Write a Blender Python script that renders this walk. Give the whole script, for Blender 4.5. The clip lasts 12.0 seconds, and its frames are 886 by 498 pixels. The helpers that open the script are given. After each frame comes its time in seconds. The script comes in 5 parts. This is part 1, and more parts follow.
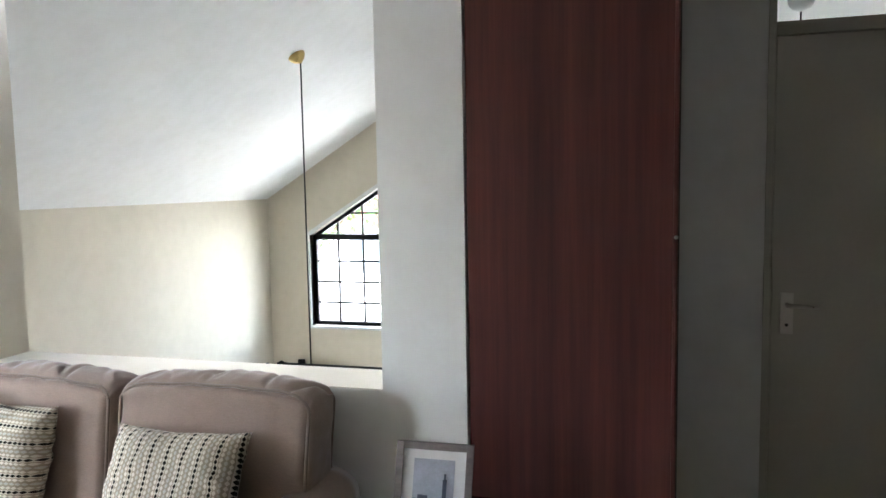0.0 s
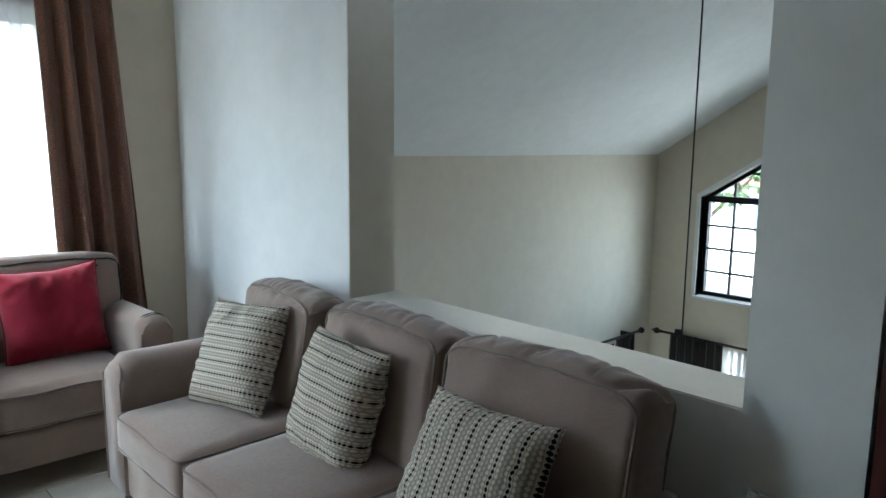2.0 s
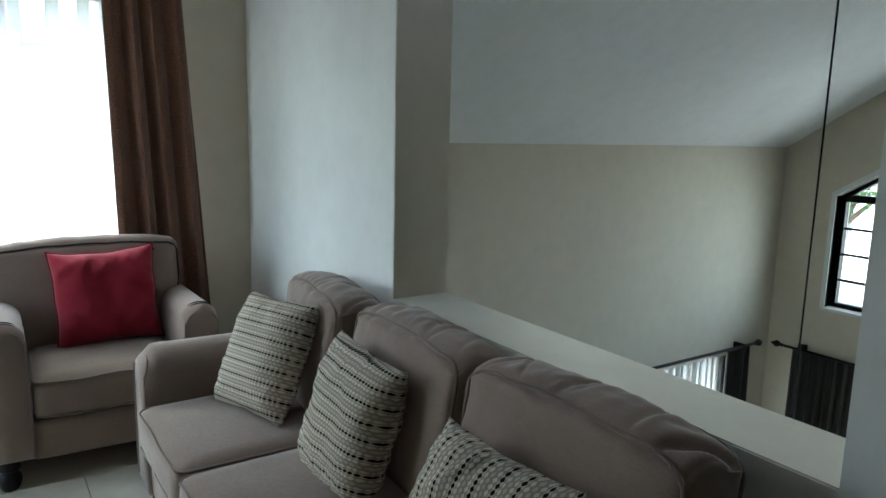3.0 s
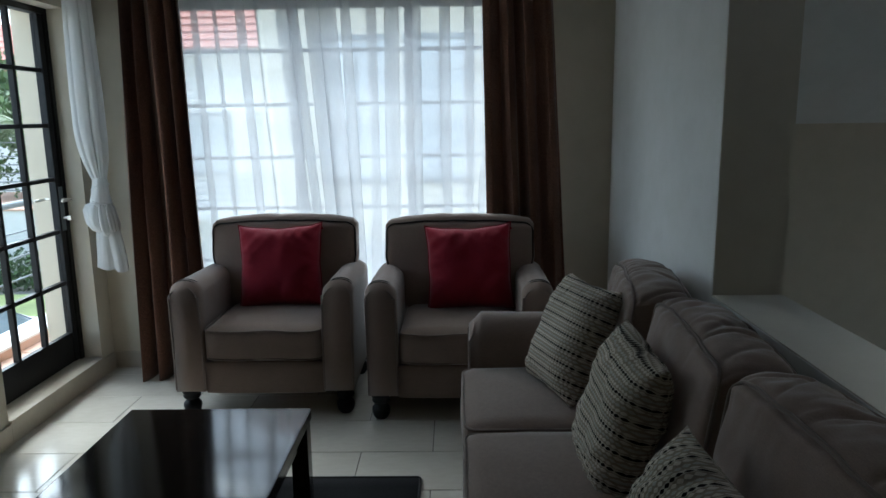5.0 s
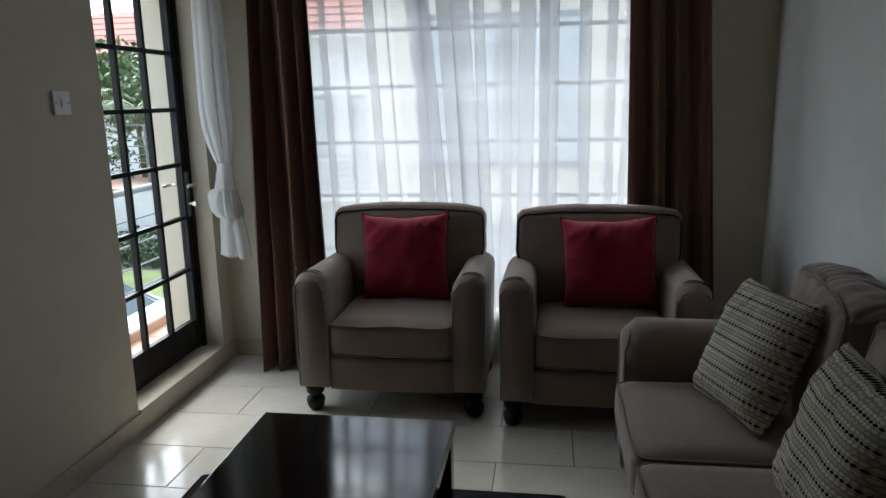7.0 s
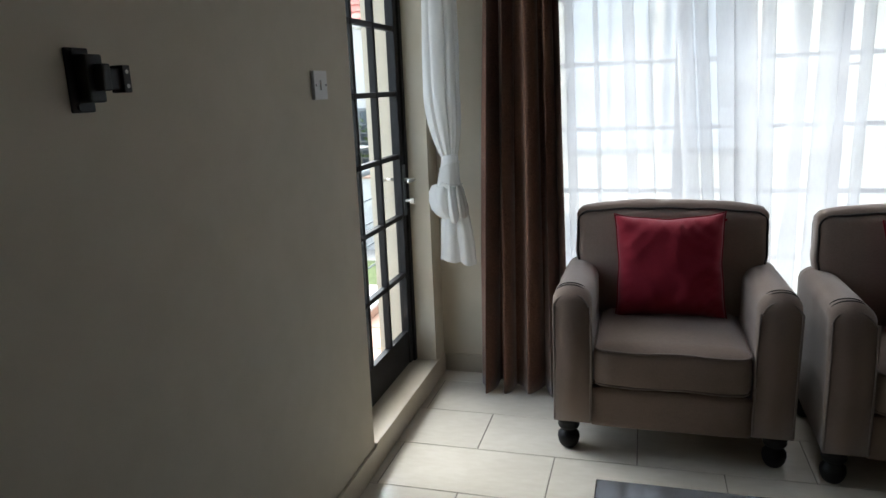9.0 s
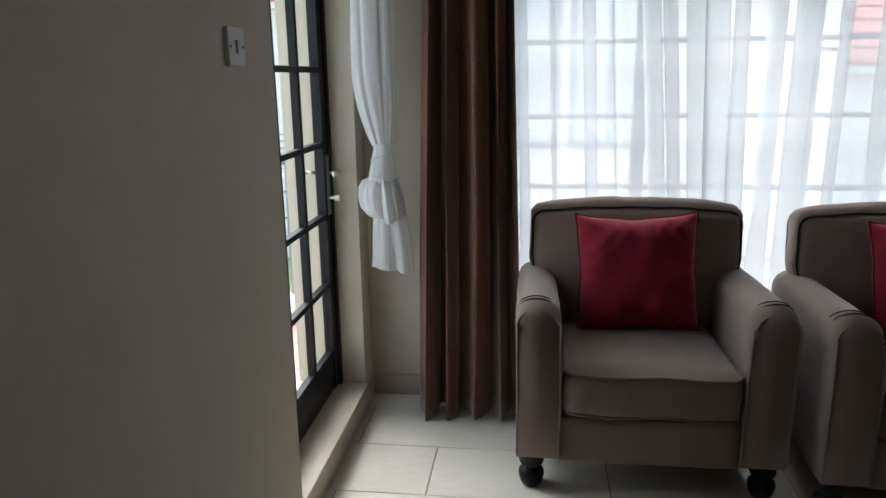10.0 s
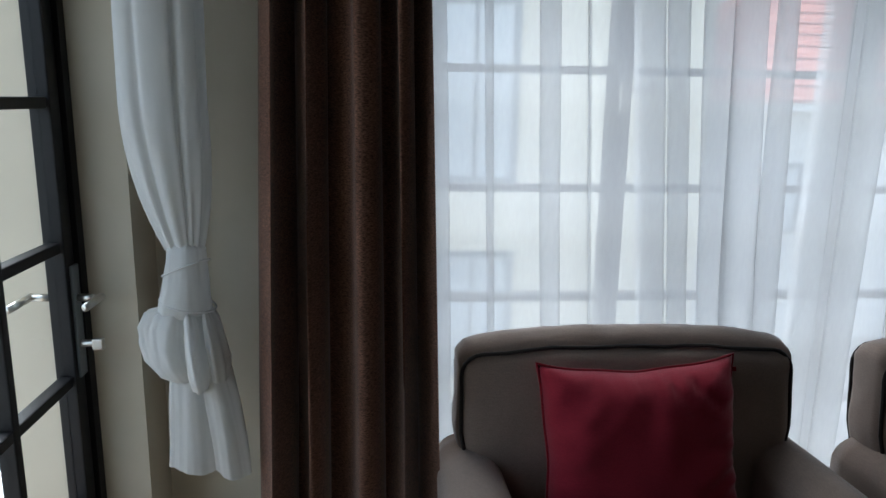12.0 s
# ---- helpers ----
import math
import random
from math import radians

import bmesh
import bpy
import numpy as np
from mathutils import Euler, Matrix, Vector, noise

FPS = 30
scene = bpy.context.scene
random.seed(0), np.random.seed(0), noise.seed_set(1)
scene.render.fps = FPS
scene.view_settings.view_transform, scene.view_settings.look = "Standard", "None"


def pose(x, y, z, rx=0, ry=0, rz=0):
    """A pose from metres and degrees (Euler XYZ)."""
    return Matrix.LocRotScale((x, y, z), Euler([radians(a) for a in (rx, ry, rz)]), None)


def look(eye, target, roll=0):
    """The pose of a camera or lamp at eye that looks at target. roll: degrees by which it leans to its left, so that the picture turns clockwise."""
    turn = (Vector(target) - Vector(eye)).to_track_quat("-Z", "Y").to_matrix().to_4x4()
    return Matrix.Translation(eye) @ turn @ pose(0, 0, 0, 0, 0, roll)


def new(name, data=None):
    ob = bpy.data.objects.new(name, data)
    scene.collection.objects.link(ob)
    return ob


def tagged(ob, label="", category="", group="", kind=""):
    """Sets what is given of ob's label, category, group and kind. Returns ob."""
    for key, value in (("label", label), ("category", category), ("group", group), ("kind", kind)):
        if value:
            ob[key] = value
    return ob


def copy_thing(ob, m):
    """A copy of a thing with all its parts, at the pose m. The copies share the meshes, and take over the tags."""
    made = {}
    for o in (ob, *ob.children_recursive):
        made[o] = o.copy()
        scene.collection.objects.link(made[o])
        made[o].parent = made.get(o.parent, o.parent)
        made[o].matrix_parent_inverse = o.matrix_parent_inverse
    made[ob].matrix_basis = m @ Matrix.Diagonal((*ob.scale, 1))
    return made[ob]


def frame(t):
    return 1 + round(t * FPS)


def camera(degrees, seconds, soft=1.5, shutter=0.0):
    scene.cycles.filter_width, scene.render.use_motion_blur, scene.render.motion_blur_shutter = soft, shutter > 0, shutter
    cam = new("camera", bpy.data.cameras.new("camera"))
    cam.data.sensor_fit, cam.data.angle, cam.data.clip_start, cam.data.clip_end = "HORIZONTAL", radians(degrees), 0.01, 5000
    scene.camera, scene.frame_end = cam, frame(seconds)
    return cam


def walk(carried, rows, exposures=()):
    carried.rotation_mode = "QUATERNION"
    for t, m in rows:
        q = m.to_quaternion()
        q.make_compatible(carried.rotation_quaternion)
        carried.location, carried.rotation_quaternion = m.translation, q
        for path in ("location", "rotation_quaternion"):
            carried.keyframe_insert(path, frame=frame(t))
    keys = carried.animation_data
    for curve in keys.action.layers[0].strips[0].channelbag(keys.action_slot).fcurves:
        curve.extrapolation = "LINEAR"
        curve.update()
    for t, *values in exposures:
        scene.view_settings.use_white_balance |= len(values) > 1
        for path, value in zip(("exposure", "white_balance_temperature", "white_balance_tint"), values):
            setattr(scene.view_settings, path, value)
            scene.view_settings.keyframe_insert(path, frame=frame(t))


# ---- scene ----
cam = camera(64.25, 12.0, soft=1.5)
# seconds, eye x, y, z, yaw, pitch, roll
PATH = [
    (0.0, -0.127, 0.044, 1.494, 14.8, -5.09, 1.01),
    (0.5, -0.16, 0.051, 1.499, 17.03, -6.87, 0.53),
    (1.0, -0.228, 0.115, 1.5, 27.66, -6.48, 0.44),
    (1.5, -0.265, 0.211, 1.49, 41.03, -10.07, 2.04),
    (2.0, -0.203, 0.473, 1.484, 46.61, -8.59, -0.59),
    (2.5, -0.239, 0.683, 1.469, 52.14, -11.01, 2.02),
    (3.0, -0.315, 0.895, 1.467, 56.46, -9.63, -1.36),
    (3.5, -0.285, 1.121, 1.468, 72.77, -11.55, -0.44),
    (3.7, -0.251, 1.209, 1.464, 77.62, -12.17, -1.17),
    (5.5, -0.206, 1.302, 1.45, 92.04, -10.54, 1.56),
    (6.0, -0.338, 1.242, 1.458, 90.8, -12.4, 1.19),
    (6.5, -0.421, 1.161, 1.468, 91.37, -11.35, 1.76),
    (7.0, -0.456, 1.068, 1.456, 98.17, -12.02, 1.15),
    (7.5, -0.501, 0.967, 1.465, 109.27, -13.49, 0.43),
    (9.5, -1.048, 0.059, 1.424, 103.5, -12.66, 2.37),
    (10.0, -1.287, -0.042, 1.396, 97.0, -13.75, 0.76),
    (10.5, -1.598, -0.187, 1.398, 84.93, -17.11, 0.64),
    (11.0, -1.896, -0.226, 1.383, 84.24, -18.48, -0.72),
    (11.5, -2.23, -0.23, 1.439, 85.98, -16.73, -1.1),
    (12.0, -2.528, -0.218, 1.447, 84.81, -11.99, -1.01),
]
EXPOSURES = [(0.0, 5.85, 6000, 13), (0.5, 5.7, 5900, 11), (1.0, 5.1, 5600, 7), (1.5, 4.85, 5500, 4), (2.0, 4.48, 5450, 3), (2.5, 4.25, 5500, 2), (3.0, 4.05, 5600, -1), (3.5, 3.78, 5100, -7), (3.7, 3.7, 5050, -7), (5.3, 2.35, 5750, 5), (6.0, 2.5, 6000, 7), (7.5, 2.3, 5950, 8), (9.5, 2.85, 6150, 9), (10.0, 2.55, 6100, 9), (10.5, 2.63, 6100, 9), (11.0, 2.68, 6100, 8), (11.5, 2.22, 5950, 7), (12.0, 2.05, 5800, 7)]
walk(cam, [(t, pose(x, y, z, 90 + pitch, roll, yaw)) for t, x, y, z, yaw, pitch, roll in PATH], EXPOSURES)

# ---- daylight: a bright overcast sky ----
world = bpy.data.worlds.new("overcast_sky")
scene.world = world
world.use_nodes = True
wn, wl = world.node_tree.nodes, world.node_tree.links
wn.clear()
sky = wn.new("ShaderNodeTexSky")
sky.sky_type = "NISHITA"
sky.sun_disc = False
sky.sun_elevation, sky.sun_rotation = radians(53), radians(229)
sky.air_density, sky.dust_density, sky.ozone_density = 1.0, 2.0, 1.0
grey = wn.new("ShaderNodeHueSaturation")
grey.inputs["Saturation"].default_value = 0.5
grey.inputs["Value"].default_value = 1.0
bgd = wn.new("ShaderNodeBackground")
bgd.inputs["Strength"].default_value = 0.15
wo = wn.new("ShaderNodeOutputWorld")
wl.new(sky.outputs[0], grey.inputs["Color"])
wl.new(grey.outputs[0], bgd.inputs[0])
wl.new(bgd.outputs[0], wo.inputs[0])

sun = new("sun", bpy.data.lights.new("sun", "SUN"))
sun.data.energy, sun.data.angle, sun.data.color = 1.5, radians(60), (1.0, 0.98, 0.95)
sun.matrix_world = look((-8, -7, 14), (0, 0, 0))


# ---- materials ----
def mat(name, rough=0.6, metal=0.0, spec=0.5):
    m = bpy.data.materials.new(name)
    m.use_nodes = True
    b = m.node_tree.nodes["Principled BSDF"]
    b.inputs["Roughness"].default_value = rough
    b.inputs["Metallic"].default_value = metal
    b.inputs["Specular IOR Level"].default_value = spec
    return m, m.node_tree.nodes, m.node_tree.links, b


def coords(n, l, scale=(1, 1, 1), kind="Object"):
    tc, mp = n.new("ShaderNodeTexCoord"), n.new("ShaderNodeMapping")
    mp.inputs["Scale"].default_value = scale
    l.new(tc.outputs[kind], mp.inputs["Vector"])
    return mp.outputs["Vector"]


def noise_node(n, l, vec, scale, detail=4, rough=0.55):
    t = n.new("ShaderNodeTexNoise")
    t.inputs["Scale"].default_value, t.inputs["Detail"].default_value, t.inputs["Roughness"].default_value = scale, detail, rough
    if vec is not None:
        l.new(vec, t.inputs["Vector"])
    return t.outputs["Fac"]


def ramp(n, l, fac, stops, mode="LINEAR"):
    r = n.new("ShaderNodeValToRGB")
    r.color_ramp.interpolation = mode
    els = r.color_ramp.elements
    while len(els) < len(stops):
        els.new(0.5)
    for e, (p, c) in zip(els, stops):
        e.position, e.color = p, (*c, 1)
    l.new(fac, r.inputs["Fac"])
    return r.outputs["Color"]


def mathn(n, l, op, a, b=None, c=None):
    m = n.new("ShaderNodeMath")
    m.operation = op
    for i, v in enumerate((a, b, c)):
        if v is None:
            continue
        if isinstance(v, (int, float)):
            m.inputs[i].default_value = v
        else:
            l.new(v, m.inputs[i])
    return m.outputs[0]


def mix(n, l, fac, a, b, blend="MIX"):
    m = n.new("ShaderNodeMix")
    m.data_type, m.blend_type = "RGBA", blend
    for s, v in ((m.inputs[0], fac), (m.inputs[6], a), (m.inputs[7], b)):
        if isinstance(v, (int, float)):
            s.default_value = v
        elif isinstance(v, tuple):
            s.default_value = (*v, 1)
        else:
            l.new(v, s)
    return m.outputs[2]


def bump(n, l, b, height, strength=0.3, dist=0.01):
    k = n.new("ShaderNodeBump")
    k.inputs["Strength"].default_value, k.inputs["Distance"].default_value = strength, dist
    l.new(height, k.inputs["Height"])
    l.new(k.outputs[0], b.inputs["Normal"])


def tint(c, k):
    return tuple(min(1, v * k) for v in c)


def mottled(name, col, rough=0.6, var=0.12, big=2.0, fine=60.0, bmp=0.15, dist=0.004, metal=0.0, spec=0.5):
    """A surface with stains at a large scale and grain at a fine one."""
    m, n, l, b = mat(name, rough, metal, spec)
    v = coords(n, l)
    f1, f2 = noise_node(n, l, v, big, 5), noise_node(n, l, v, fine, 3)
    c1 = ramp(n, l, f1, [(0.3, tint(col, 1 - var)), (0.7, tint(col, 1 + var * 0.6))])
    c2 = ramp(n, l, f2, [(0.3, (1 - var * 0.6,) * 3), (0.7, (1.0, 1.0, 1.0))])
    l.new(mix(n, l, 1.0, c1, c2, "MULTIPLY"), b.inputs["Base Color"])
    r = n.new("ShaderNodeMapRange")
    r.inputs[3].default_value, r.inputs[4].default_value = max(0.02, rough - 0.08), min(1, rough + 0.08)
    l.new(f1, r.inputs[0])
    l.new(r.outputs[0], b.inputs["Roughness"])
    if bmp:
        bump(n, l, b, f2, bmp, dist)
    return m


def plaster(name, col):
    m, n, l, b = mat(name, 0.75, 0, 0.3)
    v = coords(n, l)
    f1, f2, f3 = noise_node(n, l, v, 0.9, 4), noise_node(n, l, v, 90, 3), noise_node(n, l, v, 9, 4)
    c = ramp(n, l, f1, [(0.3, tint(col, 0.95)), (0.7, tint(col, 1.03))])
    s = ramp(n, l, f3, [(0.35, (0.96, 0.96, 0.95)), (0.6, (1, 1, 1))])
    l.new(mix(n, l, 1.0, c, s, "MULTIPLY"), b.inputs["Base Color"])
    bump(n, l, b, mathn(n, l, "ADD", f2, mathn(n, l, "MULTIPLY", f3, 0.6)), 0.06, 0.003)
    return m


def fabric(name, col, weave=420.0, sheen=0.3, dark=0.75, slub_scale=(1, 1, 14), slub_mix=0.4):
    m, n, l, b = mat(name, 0.92, 0, 0.15)
    v = coords(n, l)
    big, fine = noise_node(n, l, v, 5, 4), noise_node(n, l, v, weave, 2)
    slub = noise_node(n, l, coords(n, l, slub_scale), 60, 3)
    c = ramp(n, l, big, [(0.3, tint(col, 0.9)), (0.7, tint(col, 1.06))])
    d = ramp(n, l, mathn(n, l, "ADD", mathn(n, l, "MULTIPLY", fine, 1 - slub_mix), mathn(n, l, "MULTIPLY", slub, slub_mix)), [(0.35, (dark,) * 3), (0.65, (1, 1, 1))])
    l.new(mix(n, l, 1.0, c, d, "MULTIPLY"), b.inputs["Base Color"])
    b.inputs["Sheen Weight"].default_value = sheen
    b.inputs["Sheen Roughness"].default_value = 0.4
    bump(n, l, b, fine, 0.25, 0.002)
    return m


def wood_panel(name, a, c, rough=0.35, axis=(9, 9, 0.35), relief=0.05):
    m, n, l, b = mat(name, rough, 0, 0.28)
    v = coords(n, l, axis)
    f = noise_node(n, l, v, 1.6, 6, 0.6)
    g = noise_node(n, l, coords(n, l, (axis[0] * 12, axis[1] * 12, axis[2] * 6)), 1.5, 3)
    c1 = ramp(n, l, f, [(0.28, a), (0.5, tuple((x + y) / 2 for x, y in zip(a, c))), (0.72, c)])
    c2 = ramp(n, l, g, [(0.3, (0.8, 0.8, 0.8)), (0.7, (1, 1, 1))])
    l.new(mix(n, l, 1.0, c1, c2, "MULTIPLY"), b.inputs["Base Color"])
    bump(n, l, b, g, relief, 0.002)
    return m


def tile_mat(name):
    m, n, l, b = mat(name, 0.2, 0, 0.5)
    info = n.new("ShaderNodeObjectInfo")
    v = coords(n, l)
    f1, f2 = noise_node(n, l, v, 3.0, 6), noise_node(n, l, coords(n, l, (3, 1, 1)), 14, 4)
    c = ramp(n, l, f1, [(0.3, (0.64, 0.60, 0.51)), (0.7, (0.74, 0.70, 0.61))])
    d = ramp(n, l, f2, [(0.3, (0.93, 0.92, 0.9)), (0.7, (1, 1, 1))])
    e = ramp(n, l, info.outputs["Random"], [(0.0, (0.94, 0.94, 0.94)), (1.0, (1.0, 1.0, 1.0))])
    l.new(mix(n, l, 1.0, mix(n, l, 1.0, c, d, "MULTIPLY"), e, "MULTIPLY"), b.inputs["Base Color"])
    l.new(ramp(n, l, f1, [(0.3, (0.13,) * 3), (0.7, (0.24,) * 3)]), b.inputs["Roughness"])
    bump(n, l, b, f2, 0.03, 0.002)
    return m


def sheer_mat(name, col=(0.92, 0.93, 0.935), clear=0.46, through_k=0.68, matt=0.14):
    """Thin voile: partly open weave, the rest scatters light through."""
    m = bpy.data.materials.new(name)
    m.use_nodes = True
    n, l = m.node_tree.nodes, m.node_tree.links
    n.clear()
    out, tr, tl, df = (n.new("ShaderNode" + k) for k in ("OutputMaterial", "BsdfTransparent", "BsdfTranslucent", "BsdfDiffuse"))
    m1, m2 = n.new("ShaderNodeMixShader"), n.new("ShaderNodeMixShader")
    v = coords(n, l)
    w = noise_node(n, l, coords(n, l, (1, 1, 0.25)), 120, 3)
    w2 = noise_node(n, l, v, 3, 3)
    cc = ramp(n, l, w2, [(0.3, tint(col, 0.94)), (0.7, col)])
    l.new(mix(n, l, 1.0, cc, (through_k, through_k, through_k), "MULTIPLY"), tl.inputs[0])
    l.new(cc, df.inputs[0])
    m1.inputs[0].default_value = matt
    l.new(tl.outputs[0], m1.inputs[1])
    l.new(df.outputs[0], m1.inputs[2])
    fac = mathn(n, l, "ADD", mathn(n, l, "MULTIPLY", w, 0.06), clear - 0.03)
    l.new(fac, m2.inputs[0])
    l.new(m1.outputs[0], m2.inputs[1])
    l.new(tr.outputs[0], m2.inputs[2])
    l.new(m2.outputs[0], out.inputs[0])
    return m


def glass_mat(name, gloss=0.06):
    m = bpy.data.materials.new(name)
    m.use_nodes = True
    n, l = m.node_tree.nodes, m.node_tree.links
    n.clear()
    out, tr, gl, mx, lw = (n.new("ShaderNode" + k) for k in ("OutputMaterial", "BsdfTransparent", "BsdfGlossy", "MixShader", "LayerWeight"))
    tr.inputs[0].default_value = (0.95, 0.97, 0.96, 1)
    gl.inputs["Roughness"].default_value = 0.02
    f = mathn(n, l, "POWER", lw.outputs["Facing"], 4.5)
    l.new(mathn(n, l, "ADD", mathn(n, l, "MULTIPLY", f, 0.5), gloss * 0.5), mx.inputs[0])
    l.new(tr.outputs[0], mx.inputs[1])
    l.new(gl.outputs[0], mx.inputs[2])
    l.new(mx.outputs[0], out.inputs[0])
    return m


def pillow_pattern(name):
    """A net of small woven lozenges in rows: every fourth row a black chain, the others cream and sage."""
    m, n, l, b = mat(name, 0.9, 0, 0.15)
    tc, sep = n.new("ShaderNodeTexCoord"), n.new("ShaderNodeSeparateXYZ")
    l.new(tc.outputs["Object"], sep.inputs[0])
    u = mathn(n, l, "MULTIPLY", sep.outputs["X"], 1 / 0.0148)
    v = mathn(n, l, "MULTIPLY", sep.outputs["Z"], 1 / 0.0118)
    row = mathn(n, l, "FLOOR", v)
    odd = mathn(n, l, "MULTIPLY", mathn(n, l, "MODULO", mathn(n, l, "ADD", row, 100.0), 2.0), 0.5)
    fu = mathn(n, l, "SUBTRACT", mathn(n, l, "FRACT", mathn(n, l, "ADD", u, odd)), 0.5)
    fv = mathn(n, l, "SUBTRACT", mathn(n, l, "FRACT", v), 0.5)
    d = mathn(n, l, "ADD", mathn(n, l, "ABSOLUTE", fv), mathn(n, l, "MULTIPLY", mathn(n, l, "POWER", mathn(n, l, "ABSOLUTE", fu), 1.5), 1.1))
    k = mathn(n, l, "MULTIPLY", mathn(n, l, "ADD", mathn(n, l, "MODULO", mathn(n, l, "ADD", row, 100.0), 4.0), 0.5), 1 / 4)
    dark = ramp(n, l, k, [(0.0, (1, 1, 1)), (0.25, (0, 0, 0))], "CONSTANT")
    lozenge = ramp(n, l, d, [(0.32, (1, 1, 1)), (0.42, (0, 0, 0))])
    chain = ramp(n, l, d, [(0.33, (1, 1, 1)), (0.41, (0, 0, 0))])
    cols = ramp(n, l, k, [(0.0, (0.012, 0.011, 0.010)), (0.25, (0.70, 0.64, 0.53)), (0.5, (0.52, 0.50, 0.43)), (0.75, (0.72, 0.66, 0.55))], "CONSTANT")
    mask = mix(n, l, dark, lozenge, chain)
    base = mix(n, l, mask, mix(n, l, dark, (0.36, 0.305, 0.235), (0.62, 0.56, 0.46)), cols)
    f = noise_node(n, l, tc.outputs["Object"], 300, 2)
    l.new(mix(n, l, 1.0, base, ramp(n, l, f, [(0.3, (0.8,) * 3), (0.7, (1, 1, 1))]), "MULTIPLY"), b.inputs["Base Color"])
    bump(n, l, b, mask, 0.5, 0.003)
    return m


M = dict(
    white=plaster("white_plaster", (0.72, 0.72, 0.70)), cream=plaster("cream_plaster", (0.62, 0.56, 0.445)),
    ledge=plaster("ledge_paint", (0.60, 0.57, 0.49)), ceiling=plaster("ceiling_paint", (0.76, 0.76, 0.74)), outer=plaster("cream_render", (0.62, 0.57, 0.46)), outwhite=plaster("white_render", (0.64, 0.63, 0.61)),
    tile=tile_mat("glazed_floor_tile"), grout=mottled("grout", (0.22, 0.20, 0.17), 0.9), skirt=mottled("skirting_tile", (0.52, 0.46, 0.36), 0.4, 0.1, 3, 40, 0.05),
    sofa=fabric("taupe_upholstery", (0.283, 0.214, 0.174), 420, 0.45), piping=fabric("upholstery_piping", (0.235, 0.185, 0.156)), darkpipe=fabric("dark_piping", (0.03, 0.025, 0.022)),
    red=fabric("red_cotton", (0.305, 0.022, 0.040), 500, 0.25), redpipe=fabric("red_piping", (0.24, 0.01, 0.02)),
    pillow=pillow_pattern("dotted_weave"), curtain=fabric("brown_curtain", (0.24, 0.122, 0.082), 260, 0.35, 0.22, (2.2, 2.2, 8), 0.85), hallcurtain=fabric("dark_curtain", (0.045, 0.04, 0.036)), sheer=sheer_mat("white_voile"), sheerthick=sheer_mat("gathered_voile", (0.86, 0.86, 0.84), 0.05, 0.95, 0.55), hallsheer=sheer_mat("hall_voile", (0.86, 0.86, 0.84), 0.17, 0.7, 0.35),
    mahogany=wood_panel("red_brown_laminate", (0.050, 0.017, 0.016), (0.125, 0.040, 0.034)), blackwood=wood_panel("black_stained_wood", (0.008, 0.007, 0.007), (0.024, 0.019, 0.016), 0.085, (1.2, 14, 14), 0.02),
    black=mottled("black_paint", (0.006, 0.006, 0.007), 0.5, 0.2, 8, 120, 0.05, spec=0.3), metal=mottled("brushed_nickel", (0.62, 0.60, 0.55), 0.3, 0.1, 8, 200, 0.03, metal=1.0), brass=mottled("aged_brass", (0.55, 0.40, 0.16), 0.3, 0.15, 20, 100, 0.05, metal=1.0),
    glass=glass_mat("clear_glass"), plastic=mottled("white_plastic", (0.72, 0.72, 0.70), 0.35, 0.04, 10, 90, 0.02), slot=mottled("dark_slot", (0.02, 0.02, 0.02), 0.6), doorpaint=mottled("cream_door_paint", (0.42, 0.40, 0.34), 0.45, 0.06, 2, 50, 0.04),
    rug=fabric("black_pile", (0.012, 0.0115, 0.0125), 150, 0.05, 0.5), greywood=wood_panel("grey_frame_wood", (0.16, 0.14, 0.14), (0.30, 0.27, 0.26), 0.5, (3, 14, 14)), paper=mottled("white_mat_board", (0.84, 0.85, 0.86), 0.8, 0.03), ink=mottled("grey_print", (0.12, 0.14, 0.21), 0.8, 0.4, 25, 140, 0.0), inklight=mottled("pale_print", (0.50, 0.54, 0.64), 0.8, 0.2, 12, 140, 0.0),
    # The sky's reflection in nearby houses' windows is put into the paler glass colour.
    rooftile=mottled("red_roof_tile", (0.42, 0.13, 0.09), 0.7, 0.2, 1.5, 30, 0.1), skyglass=mottled("sky_toned_window_glass", (0.42, 0.45, 0.47), 0.15, 0.15, 1, 10, 0), darkglass=mottled("dark_window_glass", (0.10, 0.13, 0.15), 0.1, 0.2, 1, 10, 0), tarmac=mottled("tarmac", (0.16, 0.16, 0.16), 0.9, 0.2, 0.5, 40, 0.3), paving=mottled("paving", (0.42, 0.40, 0.37), 0.85, 0.15, 0.8, 20, 0.2),
    grass=mottled("lawn", (0.15, 0.19, 0.07), 0.95, 0.35, 0.7, 20, 0.4), carpaint=mottled("pale_car_paint", (0.56, 0.59, 0.63), 0.2, 0.03, 1, 60, 0.0), darkcar=mottled("dark_car_paint", (0.03, 0.035, 0.045), 0.15, 0.05, 1, 60, 0.0), rubber=mottled("rubber", (0.015, 0.015, 0.015), 0.8),
    terracotta=mottled("terracotta_slab", (0.48, 0.30, 0.22), 0.7, 0.12, 3, 40, 0.1), bark=mottled("bark", (0.12, 0.09, 0.06), 0.9, 0.3, 4, 30, 0.5), yellow=mottled("yellow_plastic", (0.80, 0.55, 0.02), 0.4, 0.05), rail=mottled("grey_rail_paint", (0.16, 0.18, 0.19), 0.4, 0.1),
)


